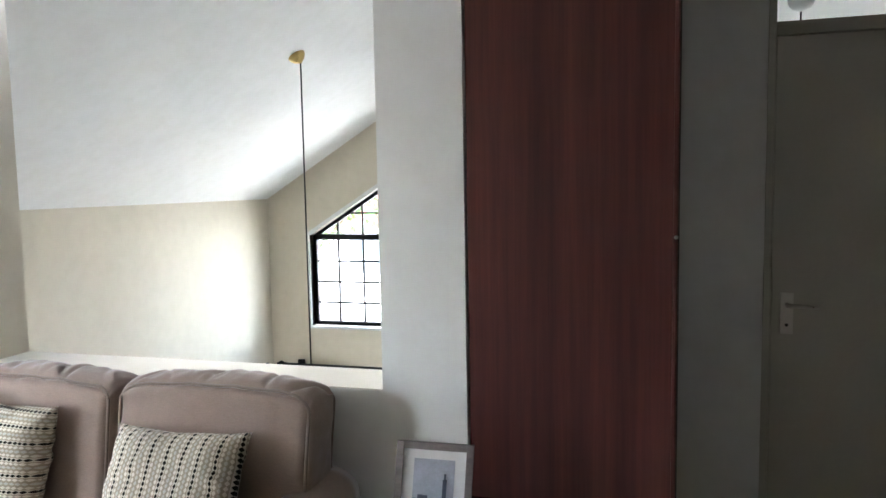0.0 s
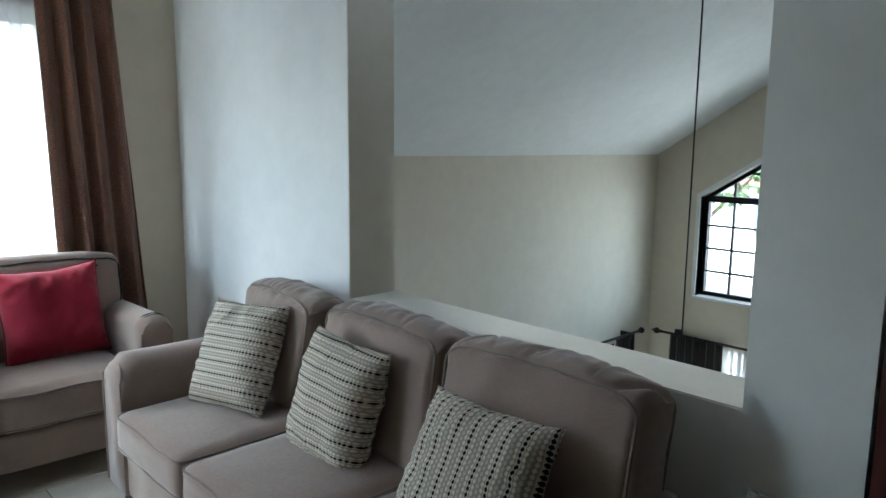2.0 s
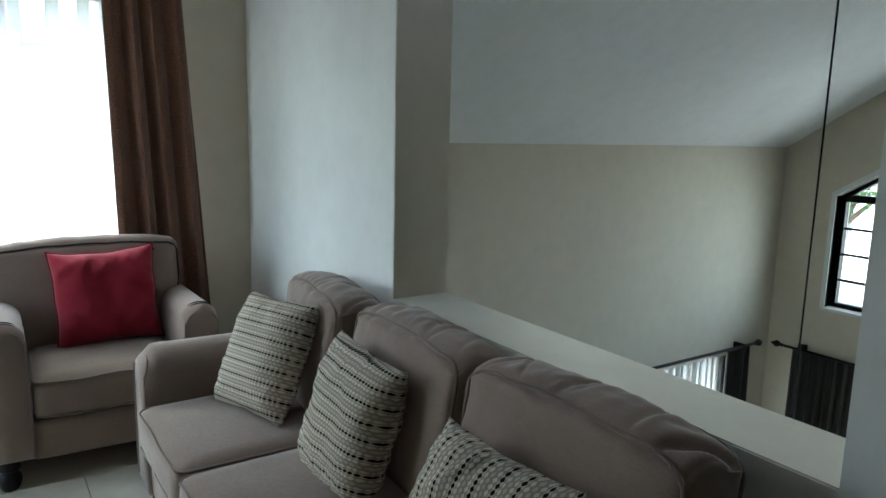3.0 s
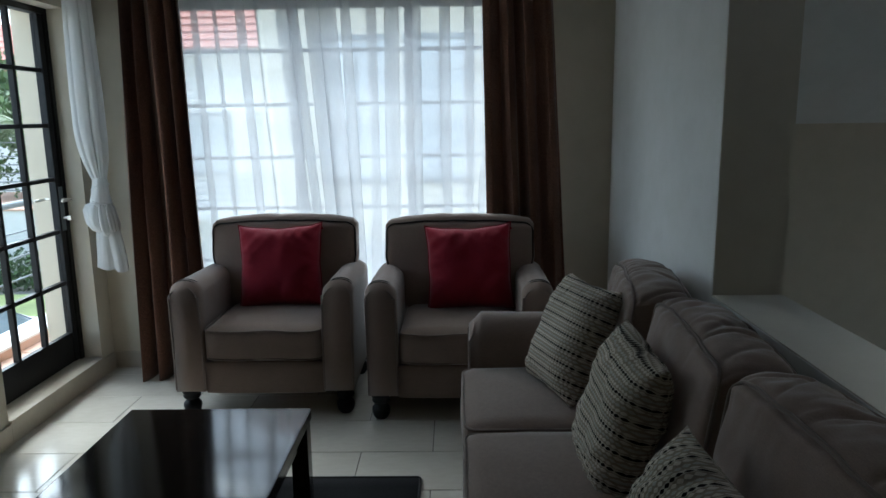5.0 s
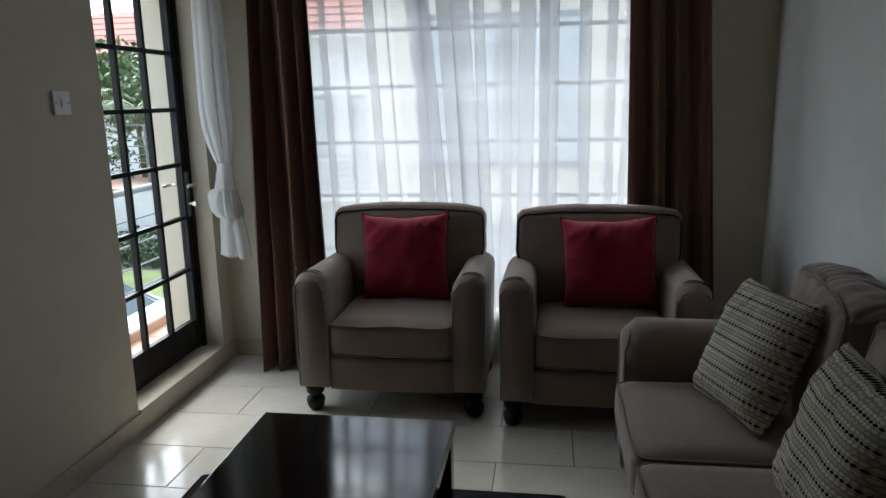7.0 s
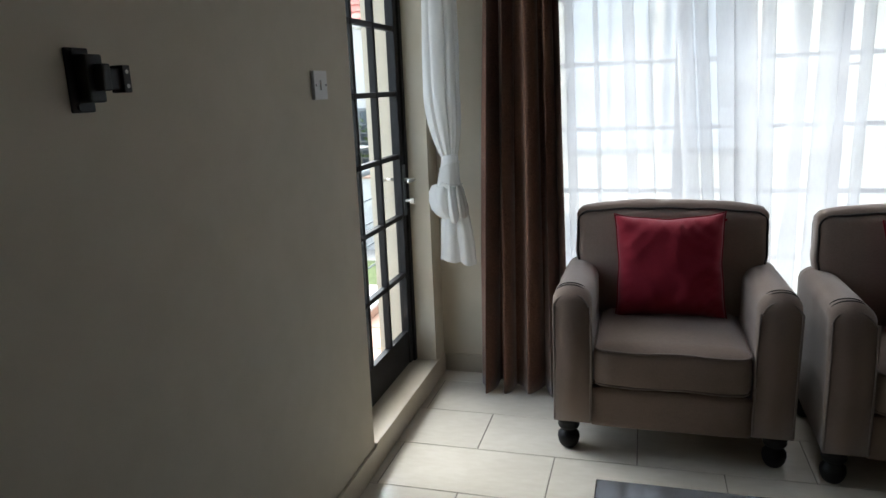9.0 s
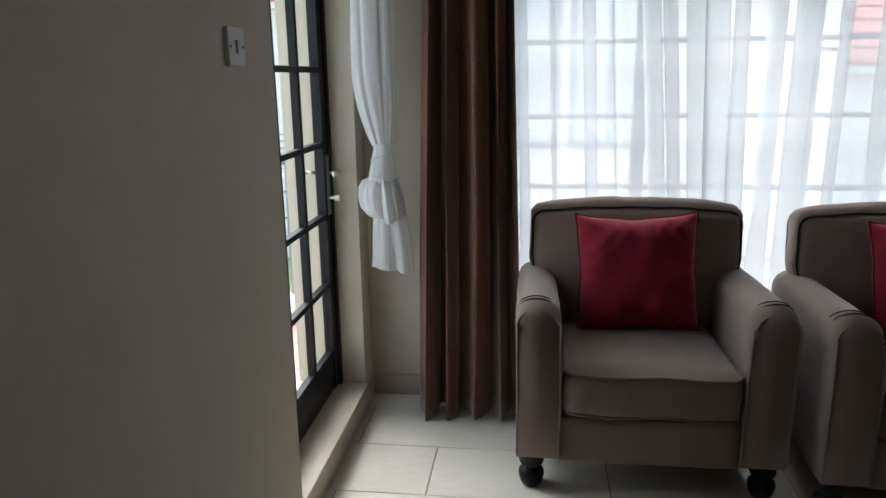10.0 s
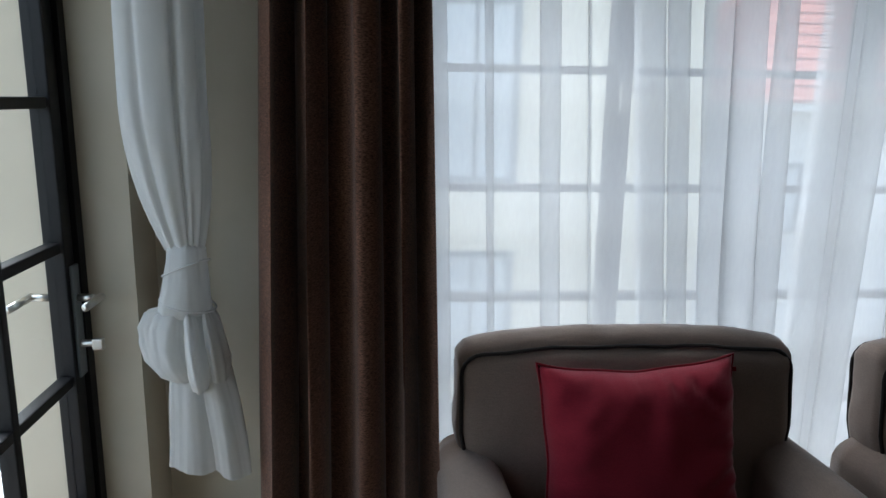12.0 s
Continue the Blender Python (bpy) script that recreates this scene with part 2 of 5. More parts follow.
def leaf_mat(name, a, c):
    m, n, l, b = mat(name, 0.55, 0, 0.4)
    geo = n.new("ShaderNodeNewGeometry")
    l.new(ramp(n, l, geo.outputs["Random Per Island"], [(0.0, a), (1.0, c)]), b.inputs["Base Color"])
    b.inputs["Subsurface Weight"].default_value = 0.0
    return m


M["leaf"] = leaf_mat("leaves", (0.035, 0.075, 0.02), (0.11, 0.17, 0.05))
M["palm"] = leaf_mat("palm_leaves", (0.05, 0.10, 0.025), (0.14, 0.20, 0.06))
M["hedge"] = leaf_mat("hedge_leaves", (0.025, 0.055, 0.018), (0.07, 0.12, 0.04))


# ---- mesh helpers ----
def link(name, bm, material, smooth=False, bevel=0.0, segs=2):
    if bevel:
        bmesh.ops.bevel(bm, geom=bm.edges[:], offset=bevel, segments=segs, affect="EDGES", profile=0.6, clamp_overlap=True)
    me = bpy.data.meshes.new(name)
    bm.to_mesh(me)
    bm.free()
    for mt in (material if isinstance(material, (list, tuple)) else [material]):
        me.materials.append(mt)
    if smooth:
        for p in me.polygons:
            p.use_smooth = True
    return new(name, me)


def part(name, bm, material, parent, label="", smooth=False, bevel=0.0, segs=2):
    ob = link(name, bm, material, smooth, bevel, segs)
    ob.parent = parent
    return tagged(ob, label)


def thing(name, m, label, category, group=""):
    e = new(name)
    e.empty_display_size = 0.1
    e.matrix_world = m
    return tagged(e, label, category, group)


def put(bm, *boxes):
    for x0, y0, z0, x1, y1, z1 in boxes:
        r = bmesh.ops.create_cube(bm, size=1)
        bmesh.ops.transform(bm, matrix=Matrix.Translation(((x0 + x1) / 2, (y0 + y1) / 2, (z0 + z1) / 2)) @ Matrix.Diagonal((abs(x1 - x0), abs(y1 - y0), abs(z1 - z0), 1)), verts=r["verts"])
    return bm


def box(*b):
    return put(bmesh.new(), b)


def structure(name, bm, material, label, bevel=0.0):
    return tagged(link(name, bm, material, False, bevel), label, "", "", "structure")


def cyl(bm, p, q, r, r2=None, seg=12):
    p, q = Vector(p), Vector(q)
    d = q - p
    res = bmesh.ops.create_cone(bm, cap_ends=True, segments=seg, radius1=r, radius2=r if r2 is None else r2, depth=d.length)
    bmesh.ops.transform(bm, matrix=Matrix.Translation((p + q) / 2) @ d.to_track_quat("Z", "Y").to_matrix().to_4x4(), verts=res["verts"])
    return bm


def lathe(bm, profile, seg=20, at=(0, 0, 0)):
    """Turns (radius, height) pairs round z."""
    rings = []
    for r, z in profile:
        rings.append([bm.verts.new((at[0] + r * math.cos(2 * math.pi * i / seg), at[1] + r * math.sin(2 * math.pi * i / seg), at[2] + z)) for i in range(seg)])
    for a, b in zip(rings, rings[1:]):
        for i in range(seg):
            bm.faces.new((a[i], a[(i + 1) % seg], b[(i + 1) % seg], b[i]))
    bm.faces.new(rings[0][::-1])
    bm.faces.new(rings[-1])
    return bm


def tube(bm, pts, r, closed=False, seg=6):
    pts = [Vector(p) for p in pts]
    n, rings, prev = len(pts), [], None
    for i, p in enumerate(pts):
        a, b = pts[(i - 1) % n] if (closed or i) else p, pts[(i + 1) % n] if (closed or i < n - 1) else p
        t = (b - a).normalized()
        if prev is None:
            u = t.orthogonal().normalized()
        else:
            u = (prev - t * prev.dot(t)).normalized()
        prev = u
        w = t.cross(u)
        rings.append([bm.verts.new(p + r * (math.cos(2 * math.pi * k / seg) * u + math.sin(2 * math.pi * k / seg) * w)) for k in range(seg)])
    pairs = list(zip(rings, rings[1:])) + ([(rings[-1], rings[0])] if closed else [])
    for a, b in pairs:
        for k in range(seg):
            bm.faces.new((a[k], a[(k + 1) % seg], b[(k + 1) % seg], b[k]))
    if not closed:
        bm.faces.new(rings[0][::-1])
        bm.faces.new(rings[-1])
    return bm


def soft(size, r=0.05, puff=(0.0, 0.0, 0.0), n=14, wrinkle=0.004, seed=0.0, warp=None):
    """A stuffed block: rounded edges, each face swelling by puff (x, y, z), shallow creases."""
    bm = bmesh.new()
    h = [s / 2 for s in size]
    bmesh.ops.create_cube(bm, size=2)
    bmesh.ops.subdivide_edges(bm, edges=bm.edges[:], cuts=n, use_grid_fill=True)
    for v in bm.verts:
        u = Vector(v.co)
        p = Vector((u[i] * h[i] for i in range(3)))
        rr = min(r, *h)
        # crowd the vertices towards the edges
        core = Vector((max(-(h[i] - rr), min(h[i] - rr, p[i])) for i in range(3)))
        d = p - core
        if d.length > 1e-9:
            p = core + d.normalized() * rr * min(1.0, max(abs(d[i]) for i in range(3)) / rr)
        for i in range(3):
            j, k = (i + 1) % 3, (i + 2) % 3
            p[i] += (1 if u[i] > 0 else -1) * puff[i] * abs(u[i]) * (1 - u[j] ** 2) ** 0.7 * (1 - u[k] ** 2) ** 0.7
        q = p * 9 + Vector((seed, seed * 2.3, 0))
        if wrinkle:
            p += p.normalized() * wrinkle * noise.noise(q) + p.normalized() * wrinkle * 0.5 * noise.noise(q * 2.7)
        if warp:
            p = warp(p, u)
        v.co = p
    return bm


def ring_path(w, d, r, z, k=5, shape=None):
    """A rounded rectangle of points in the plane z."""
    pts = []
    for cx, cy, a in ((w / 2 - r, d / 2 - r, 0), (-w / 2 + r, d / 2 - r, 90), (-w / 2 + r, -d / 2 + r, 180), (w / 2 - r, -d / 2 + r, 270)):
        for i in range(k + 1):
            t = radians(a + 90 * i / k)
            pts.append(Vector((cx + r * math.cos(t), cy + r * math.sin(t), z)))
    full = []
    for a, b in zip(pts, pts[1:] + pts[:1]):
        steps = max(1, int((b - a).length / 0.05))
        full += [a.lerp(b, i / steps) for i in range(steps)]
    return full


def shift(bm, m):
    bmesh.ops.transform(bm, matrix=m, verts=bm.verts[:])
    return bm

# ---- the building's shell ----
XW, YL, YR, YV, XB, TOP = -4.2, -0.736, 2.18, 2.42, 2.6, 2.65
XR = 6.4
YO, XO, DOWN, YF, XE = -1.03, -4.47, -2.75, 7.46, 3.0
EAVE, PITCH, RIDGE = 1.38, 0.615, 0.6
WIN = (-0.29, 1.74, 0.30, 2.10)
DOOR = (-4.05, -3.183, 0.10, 2.03)


def roof_z(x):
    return EAVE + PITCH * (min(x, 2 * RIDGE - x) + 4.2)


def prism(bm, pts, y0, y1):
    """A slab between two planes of y from an outline of (x, z)."""
    a = [bm.verts.new((x, y0, z)) for x, z in pts]
    b = [bm.verts.new((x, y1, z)) for x, z in pts]
    bm.faces.new(a)
    bm.faces.new(b[::-1])
    for i in range(len(pts)):
        j = (i + 1) % len(pts)
        bm.faces.new((a[j], a[i], b[i], b[j]))
    return bm


bm = bmesh.new()
put(bm, (XO, YO, -0.3, XW, WIN[0], TOP), (XO, WIN[1], -0.3, XW, YR, TOP), (XO, WIN[0], -0.3, XW, WIN[1], WIN[2]), (XO, WIN[0], WIN[3], XW, WIN[1], TOP))
structure("wall_west", bm, M["cream"], "cream plastered wall pierced by a wide window")
bm = bmesh.new()
put(bm, (XW, YO, -0.3, DOOR[0], YL, TOP), (DOOR[1], YO, -0.3, XR + 0.25, YL, TOP), (DOOR[0], YO, DOOR[3], DOOR[1], YL, TOP), (DOOR[0], YO, -0.3, DOOR[1], YL, DOOR[2]))
structure("wall_south", bm, M["cream"], "cream plastered wall with a glazed balcony door")
bm = bmesh.new()
OP = (-2.57, -0.908, 0.829)
CL = (-0.625, 0.014)
DR = (0.421, 1.35, 2.60)
YC, YD = 3.26, 3.40
put(bm, (XW, YR, DOWN, OP[0], YV, TOP), (OP[0], YR, DOWN, OP[1], YV, OP[2]), (OP[1], YR, DOWN, CL[0], YV, TOP), (CL[0], YR + 0.06, DOWN, CL[1], YV, TOP))
prism(bm, [(-2.135, TOP), (RIDGE, roof_z(RIDGE)), (XB, roof_z(XB)), (XB, TOP)], YR, YV)
structure("wall_north", bm, M["white"], "white plastered wall with a wide opening over a low sill")
structure("wall_east", box(XR, YL, -0.3, XR + 0.25, YR, TOP), M["cream"], "plain cream plastered wall")
structure("wall_northeast", put(bmesh.new(), (XB, YR, -0.3, XB + 0.25, YD, TOP), (XB + 0.25, YR, -0.3, XR + 0.25, YV, TOP)), M["cream"], "plain cream plastered wall beside the corridor")
structure("ceiling", box(XO, YO, TOP, XR + 0.25, YR, TOP + 0.12), M["ceiling"], "flat white painted ceiling")
structure("ceiling_corridor", box(CL[1] + 0.002, YV, TOP, XB + 0.25, YD, TOP + 0.12), M["ceiling"], "flat white ceiling of the short corridor")
structure("floor_corridor", box(CL[1] + 0.002, YR, -0.3, XB, YD, 0.0), M["tile"], "pale tiled floor of the short corridor")
bm = bmesh.new()
put(bm, (CL[1] + 0.002, YC, 0, DR[0], YD, TOP), (DR[0], YC, DR[2], DR[1], YD, TOP), (DR[1], YC, 0, XB, YD, TOP), (XB + 0.25, YC, DOWN, XE, YD, TOP + 0.12))
structure("wall_corridor", bm, M["white"], "white plastered corridor wall round the inner door")
structure("floor_slab", box(XW, YL, -0.3, XR, YR, -0.004), M["grout"], "grey grout bed under glazed tiles")

# the open hall beyond the half wall, a storey deeper
GX0, GX1, GZ0, GS = -3.68, -1.95, -0.09, 0.63
GZ1 = 0.955
LW = (-3.8, -2.2, -1.75, -0.62)
SW = (4.7, 6.95, -1.9, -0.60)
bm = bmesh.new()
put(bm, (XO, YR, DOWN, XW, SW[0], EAVE), (XO, SW[1], DOWN, XW, YF + 0.25, EAVE), (XO, SW[0], DOWN, XW, SW[1], SW[2]), (XO, SW[0], SW[3], XW, SW[1], EAVE))
structure("wall_hall_west", bm, M["cream"], "cream plastered wall of the double-height hall")
bm = bmesh.new()
put(bm, (XW, YF, DOWN, GX0, YF + 0.25, EAVE), (GX1, YF, DOWN, 0.7, YF + 0.25, EAVE), (0.7, YF, DOWN, 2.3, YF + 0.25, 0.7), (2.3, YF, DOWN, XE, YF + 0.25, EAVE), (GX0, YF, LW[3], GX1, YF + 0.25, GZ0), (GX0, YF, DOWN, GX1, YF + 0.25, LW[2]), (LW[1], YF, LW[2], GX1, YF + 0.25, LW[3]))
prism(bm, [(GX0, GZ1), (GX0, EAVE), (XW, EAVE), (RIDGE, roof_z(RIDGE)), (XE, roof_z(XE)), (XE, EAVE), (GX1, EAVE), (GX1, GZ1 + GS * (GX1 - GX0))], YF, YF + 0.25)
structure("wall_hall_north", bm, M["cream"], "cream gable wall of the hall with a raked window")
structure("wall_hall_east", box(XE, YR, DOWN, XE + 0.25, YF + 0.25, roof_z(XE)), M["cream"], "plain cream plastered wall of the hall")
structure("wall_bedroom_west", box(-0.10, YV, DOWN, 0.014, YF, roof_z(-0.10)), M["white"], "white partition between hall and bedroom")
structure("ceiling_bedroom", box(0.014, YD, 2.56, XE, YF, 2.62), M["ceiling"], "flat white ceiling of the room beyond the door")
structure("floor_bedroom", box(0.014, YD, -0.2, XE, YF, 0.0), M["tile"], "pale floor of the room beyond the door")
structure("floor_hall", box(XO, YR, DOWN - 0.2, XE + 0.25, YF + 0.25, DOWN), M["tile"], "pale tiled floor of the hall below")
bm = bmesh.new()
zr = roof_z(RIDGE)
prism(bm, [(XO, EAVE - 0.27 * PITCH), (RIDGE, zr), (XE + 0.3, roof_z(XE + 0.3)), (XE + 0.3, roof_z(XE + 0.3) + 0.15), (RIDGE, zr + 0.15), (XO, EAVE - 0.27 * PITCH + 0.15)], YV, YF + 0.3)
structure("ceiling_hall", bm, M["ceiling"], "white painted sloping ceiling of the hall")

# ledge of the opening, skirtings and the door's step
structure("opening_ledge", box(OP[0], YR + 0.002, OP[2], OP[1], YV - 0.002, OP[2] + 0.004), M["ledge"], "off-white painted ledge of the half wall")
structure("opening_jamb", box(OP[0], YR + 0.002, OP[2] + 0.004, OP[0] + 0.004, YV - 0.002, TOP), M["cream"], "cream painted side of the opening")
SK = 0.097
bm = bmesh.new()
put(bm, (DOOR[1] + 0.002, YL, 0, XR, YL + 0.012, SK))
structure("baseboard_south", bm, M["skirt"], "buff ceramic skirting along the wall", 0.003)
bm = bmesh.new()
put(bm, (XW, YL + 0.012, 0, XW + 0.012, YR, SK))
structure("baseboard_west", bm, M["skirt"], "buff ceramic skirting under the window", 0.003)
bm = bmesh.new()
put(bm, (XW + 0.012, YR - 0.012, 0, CL[0], YR, SK))
structure("baseboard_north", bm, M["skirt"], "buff ceramic skirting along the white wall", 0.003)
bm = bmesh.new()
put(bm, (XW + 0.012, YL, 0, DOOR[1], YL + 0.01, SK + 0.004), (DOOR[0], YL - 0.3, DOOR[2], DOOR[1], YL + 0.014, DOOR[2] + 0.014))
structure("door_step", bm, M["skirt"], "raised buff stone step under the balcony door", 0.004)


# ---- windows ----
def grid_frame(name, label, x, ys, zs, mull, thick=0.02, deep=0.035, side=0.045):
    """A steel window in a plane of x: outer frame, glazing bars and panes."""
    w = structure(name, box(x - deep, ys[0], zs[0], x + deep, ys[0] + side, zs[-1]), M["black"], label, 0.003)
    part("frame_jamb", box(x - deep, ys[-1] - side, zs[0], x + deep, ys[-1], zs[-1]), M["black"], w, bevel=0.003)
    part("frame_head", box(x - deep, ys[0] + side, zs[-1] - side, x + deep, ys[-1] - side, zs[-1]), M["black"], w, bevel=0.003)
    part("frame_sill", box(x - deep, ys[0] + side, zs[0], x + deep, ys[-1] - side, zs[0] + side), M["black"], w, bevel=0.003)
    for y in ys[1:-1]:
        t = 0.05 if y in mull else thick
        part("mullion" if y in mull else "glazing_bar", box(x - deep * 0.9, y - t / 2, zs[0] + side, x + deep * 0.9, y + t / 2, zs[-1] - side), M["black"], w, bevel=0.003)
    for z in zs[1:-1]:
        part("glazing_bar", box(x - deep * 0.5, ys[0] + side, z - thick / 2, x + deep * 0.5, ys[-1] - side, z + thick / 2), M["black"], w)
    for y0, y1 in zip(ys, ys[1:]):
        for z0, z1 in zip(zs, zs[1:]):
            p = part("pane", box(x - 0.003, y0, z0, x + 0.003, y1, z1), M["glass"], w)
            p.visible_shadow = False
    return w


ys = [WIN[0], 0.40, 1.054, WIN[1]]
zs = [WIN[2], 0.62, 0.93, 1.225, 1.525, 1.825, WIN[3]]
window = grid_frame("window_1", "black steel window with small panes behind voile", -4.34, ys, zs, (0.40, 1.054))
structure("window_sill_1", box(XO - 0.03, WIN[0], WIN[2] - 0.03, XW - 0.005, WIN[1], WIN[2] - 0.001), M["skirt"], "buff stone window sill", 0.004)
for y in (0.40, 1.054):
    h = part("handle", put(bmesh.new(), (-4.30, y - 0.012, 1.42, -4.285, y + 0.012, 1.50), (-4.285, y - 0.008, 1.47, -4.27, y + 0.07, 1.485)), M["metal"], window, "small nickel casement handle", bevel=0.003)

# raked gable window of the hall
gw = structure("window_2", box(GX0, YF + 0.10, GZ0, GX0 + 0.04, YF + 0.16, GZ1), M["black"], "black steel gable window with a raked head")
part("frame_sill", box(GX0 + 0.04, YF + 0.10, GZ0, GX1 - 0.04, YF + 0.16, GZ0 + 0.04), M["black"], gw)
part("frame_jamb", box(GX1 - 0.04, YF + 0.10, GZ0, GX1, YF + 0.16, GZ1 + GS * (GX1 - GX0)), M["black"], gw)
part("frame_head", prism(bmesh.new(), [(GX0, GZ1 - 0.045), (GX1, GZ1 - 0.045 + GS * (GX1 - GX0)), (GX1, GZ1 + GS * (GX1 - GX0)), (GX0, GZ1)], YF + 0.10, YF + 0.16), M["black"], gw)
part("transom", box(GX0 + 0.04, YF + 0.09, 0.90, GX1 - 0.04, YF + 0.17, 0.965), M["black"], gw)
gx = [GX0, -3.379, -3.074, -2.77, -2.465, -2.16, GX1]
gz = [GZ0, 0.166, 0.409, 0.651, 0.935]
for x in gx[1:-1]:
    part("glazing_bar", box(x - 0.011, YF + 0.115, GZ0, x + 0.011, YF + 0.145, GZ1 + GS * (x - GX0)), M["black"], gw)
for z in gz[1:-1]:
    part("glazing_bar", box(GX0, YF + 0.115, z - 0.011, GX1, YF + 0.145, z + 0.011), M["black"], gw)
for z in (1.206, 1.45, 1.70):
    part("glazing_bar", box(GX0 + (z - GZ1) / GS, YF + 0.115, z - 0.011, GX1, YF + 0.145, z + 0.011), M["black"], gw)
for x0, x1 in zip(gx, gx[1:]):
    for z0, z1 in zip(gz, gz[1:]):
        part("pane", box(x0, YF + 0.128, z0, x1, YF + 0.132, z1), M["glass"], gw).visible_shadow = False
part("pane", prism(bmesh.new(), [(GX0, 0.935), (GX1, 0.935), (GX1, GZ1 + GS * (GX1 - GX0)), (GX0, GZ1)], YF + 0.128, YF + 0.132), M["glass"], gw).visible_shadow = False
structure("window_sill_2", box(GX0 - 0.03, YF - 0.02, GZ0 - 0.03, GX1, YF + 0.10, GZ0 - 0.001), M["white"], "white painted sill of the gable window", 0.004)
structure("window_trim_2", prism(bmesh.new(), [(GX0 - 0.045, GZ0), (GX0, GZ0), (GX0, GZ1), (GX1, GZ1 + GS * (GX1 - GX0)), (GX1, GZ1 + GS * (GX1 - GX0) + 0.05), (GX0 - 0.045, GZ1 + 0.025)], YF - 0.006, YF + 0.098), M["white"], "white painted reveal round the gable window")

# the hall's lower windows
lw = structure("window_3", put(bmesh.new(), (LW[0], YF + 0.1, LW[2], LW[0] + 0.05, YF + 0.16, LW[3]), (LW[1] - 0.05, YF + 0.1, LW[2], LW[1], YF + 0.16, LW[3])), M["black"], "black steel lower window of the hall")
for x in (-3.4, -3.0, -2.6):
    part("glazing_bar", box(x - 0.012, YF + 0.11, LW[2], x + 0.012, YF + 0.15, LW[3]), M["black"], lw)
part("pane", box(LW[0], YF + 0.128, LW[2], LW[1], YF + 0.132, LW[3]), M["glass"], lw).visible_shadow = False
sw = structure("window_4", put(bmesh.new(), (-4.37, SW[0], SW[2], -4.31, SW[0] + 0.05, SW[3]), (-4.37, SW[1] - 0.05, SW[2], -4.31, SW[1], SW[3])), M["black"], "black steel side window of the hall")
for y in (5.2, 5.75, 6.3):
    part("glazing_bar", box(-4.36, y - 0.012, SW[2], -4.32, y + 0.012, SW[3]), M["black"], sw)
part("pane", box(-4.342, SW[0], SW[2], -4.338, SW[1], SW[3]), M["glass"], sw).visible_shadow = False

# ---- balcony door ----
DY = -0.845
d = structure("door_1", put(bmesh.new(), (DOOR[0], DY - 0.05, DOOR[2] + 0.014, DOOR[0] + 0.03, DY + 0.01, DOOR[3]), (DOOR[1] - 0.03, DY - 0.05, DOOR[2] + 0.014, DOOR[1], DY + 0.01, DOOR[3]), (DOOR[0] + 0.03, DY - 0.05, DOOR[3] - 0.03, DOOR[1] - 0.03, DY + 0.01, DOOR[3])), M["black"], "black steel balcony door with small panes, closed")
cx = [-3.975, -3.736, -3.497, -3.258]
rz = [0.285 + 0.2855 * i for i in range(7)]
part("stile", box(DOOR[0] + 0.032, DY - 0.04, DOOR[2] + 0.018, cx[0], DY, DOOR[3] - 0.032), M["black"], d, bevel=0.003)
part("stile", box(cx[3], DY - 0.04, DOOR[2] + 0.018, DOOR[1] - 0.032, DY, DOOR[3] - 0.032), M["black"], d, bevel=0.003)
part("kick_panel", put(bmesh.new(), (cx[0], DY - 0.035, DOOR[2] + 0.018, cx[3], DY - 0.008, rz[0])), M["black"], d)
for x in cx[1:3]:
    part("glazing_bar", box(x - 0.011, DY - 0.035, rz[0], x + 0.011, DY - 0.004, rz[6]), M["black"], d, bevel=0.003)
for z in rz[1:6]:
    part("glazing_bar", box(cx[0], DY - 0.034, z - 0.011, cx[3], DY - 0.006, z + 0.011), M["black"], d, bevel=0.003)
for a, b in zip(cx[::-1], cx[::-1][1:]):
    for z0, z1 in zip(rz, rz[1:]):
        part("pane", box(b, DY - 0.024, z0, a, DY - 0.02, z1), M["glass"], d).visible_shadow = False
hx = -4.005
part("lock_plate", box(hx - 0.018, DY, 0.86, hx + 0.018, DY + 0.006, 1.10), M["rail"], d, "slim dark steel lock plate", bevel=0.002)
bm = cyl(bmesh.new(), (hx, DY + 0.005, 1.03), (hx, DY + 0.05, 1.03), 0.008)
cyl(bm, (hx - 0.008, DY + 0.05, 1.03), (hx + 0.075, DY + 0.05, 1.03), 0.008)
part("door_handle", bm, M["metal"], d, "slim nickel lever handle", smooth=True)
bm = cyl(bmesh.new(), (hx, DY + 0.004, 0.93), (hx, DY + 0.032, 0.93), 0.008)
put(bm, (hx - 0.002, DY + 0.03, 0.918, hx + 0.012, DY + 0.052, 0.942))
part("key", bm, M["metal"], d, "small key in the lock", bevel=0.002)
bm = cyl(bmesh.new(), (hx, DY - 0.045, 1.03), (hx, DY - 0.09, 1.03), 0.008)
cyl(bm, (hx - 0.008, DY - 0.09, 1.03), (hx + 0.09, DY - 0.09, 1.03), 0.008)
part("outer_handle", bm, M["metal"], d, "slim nickel lever handle", smooth=True)

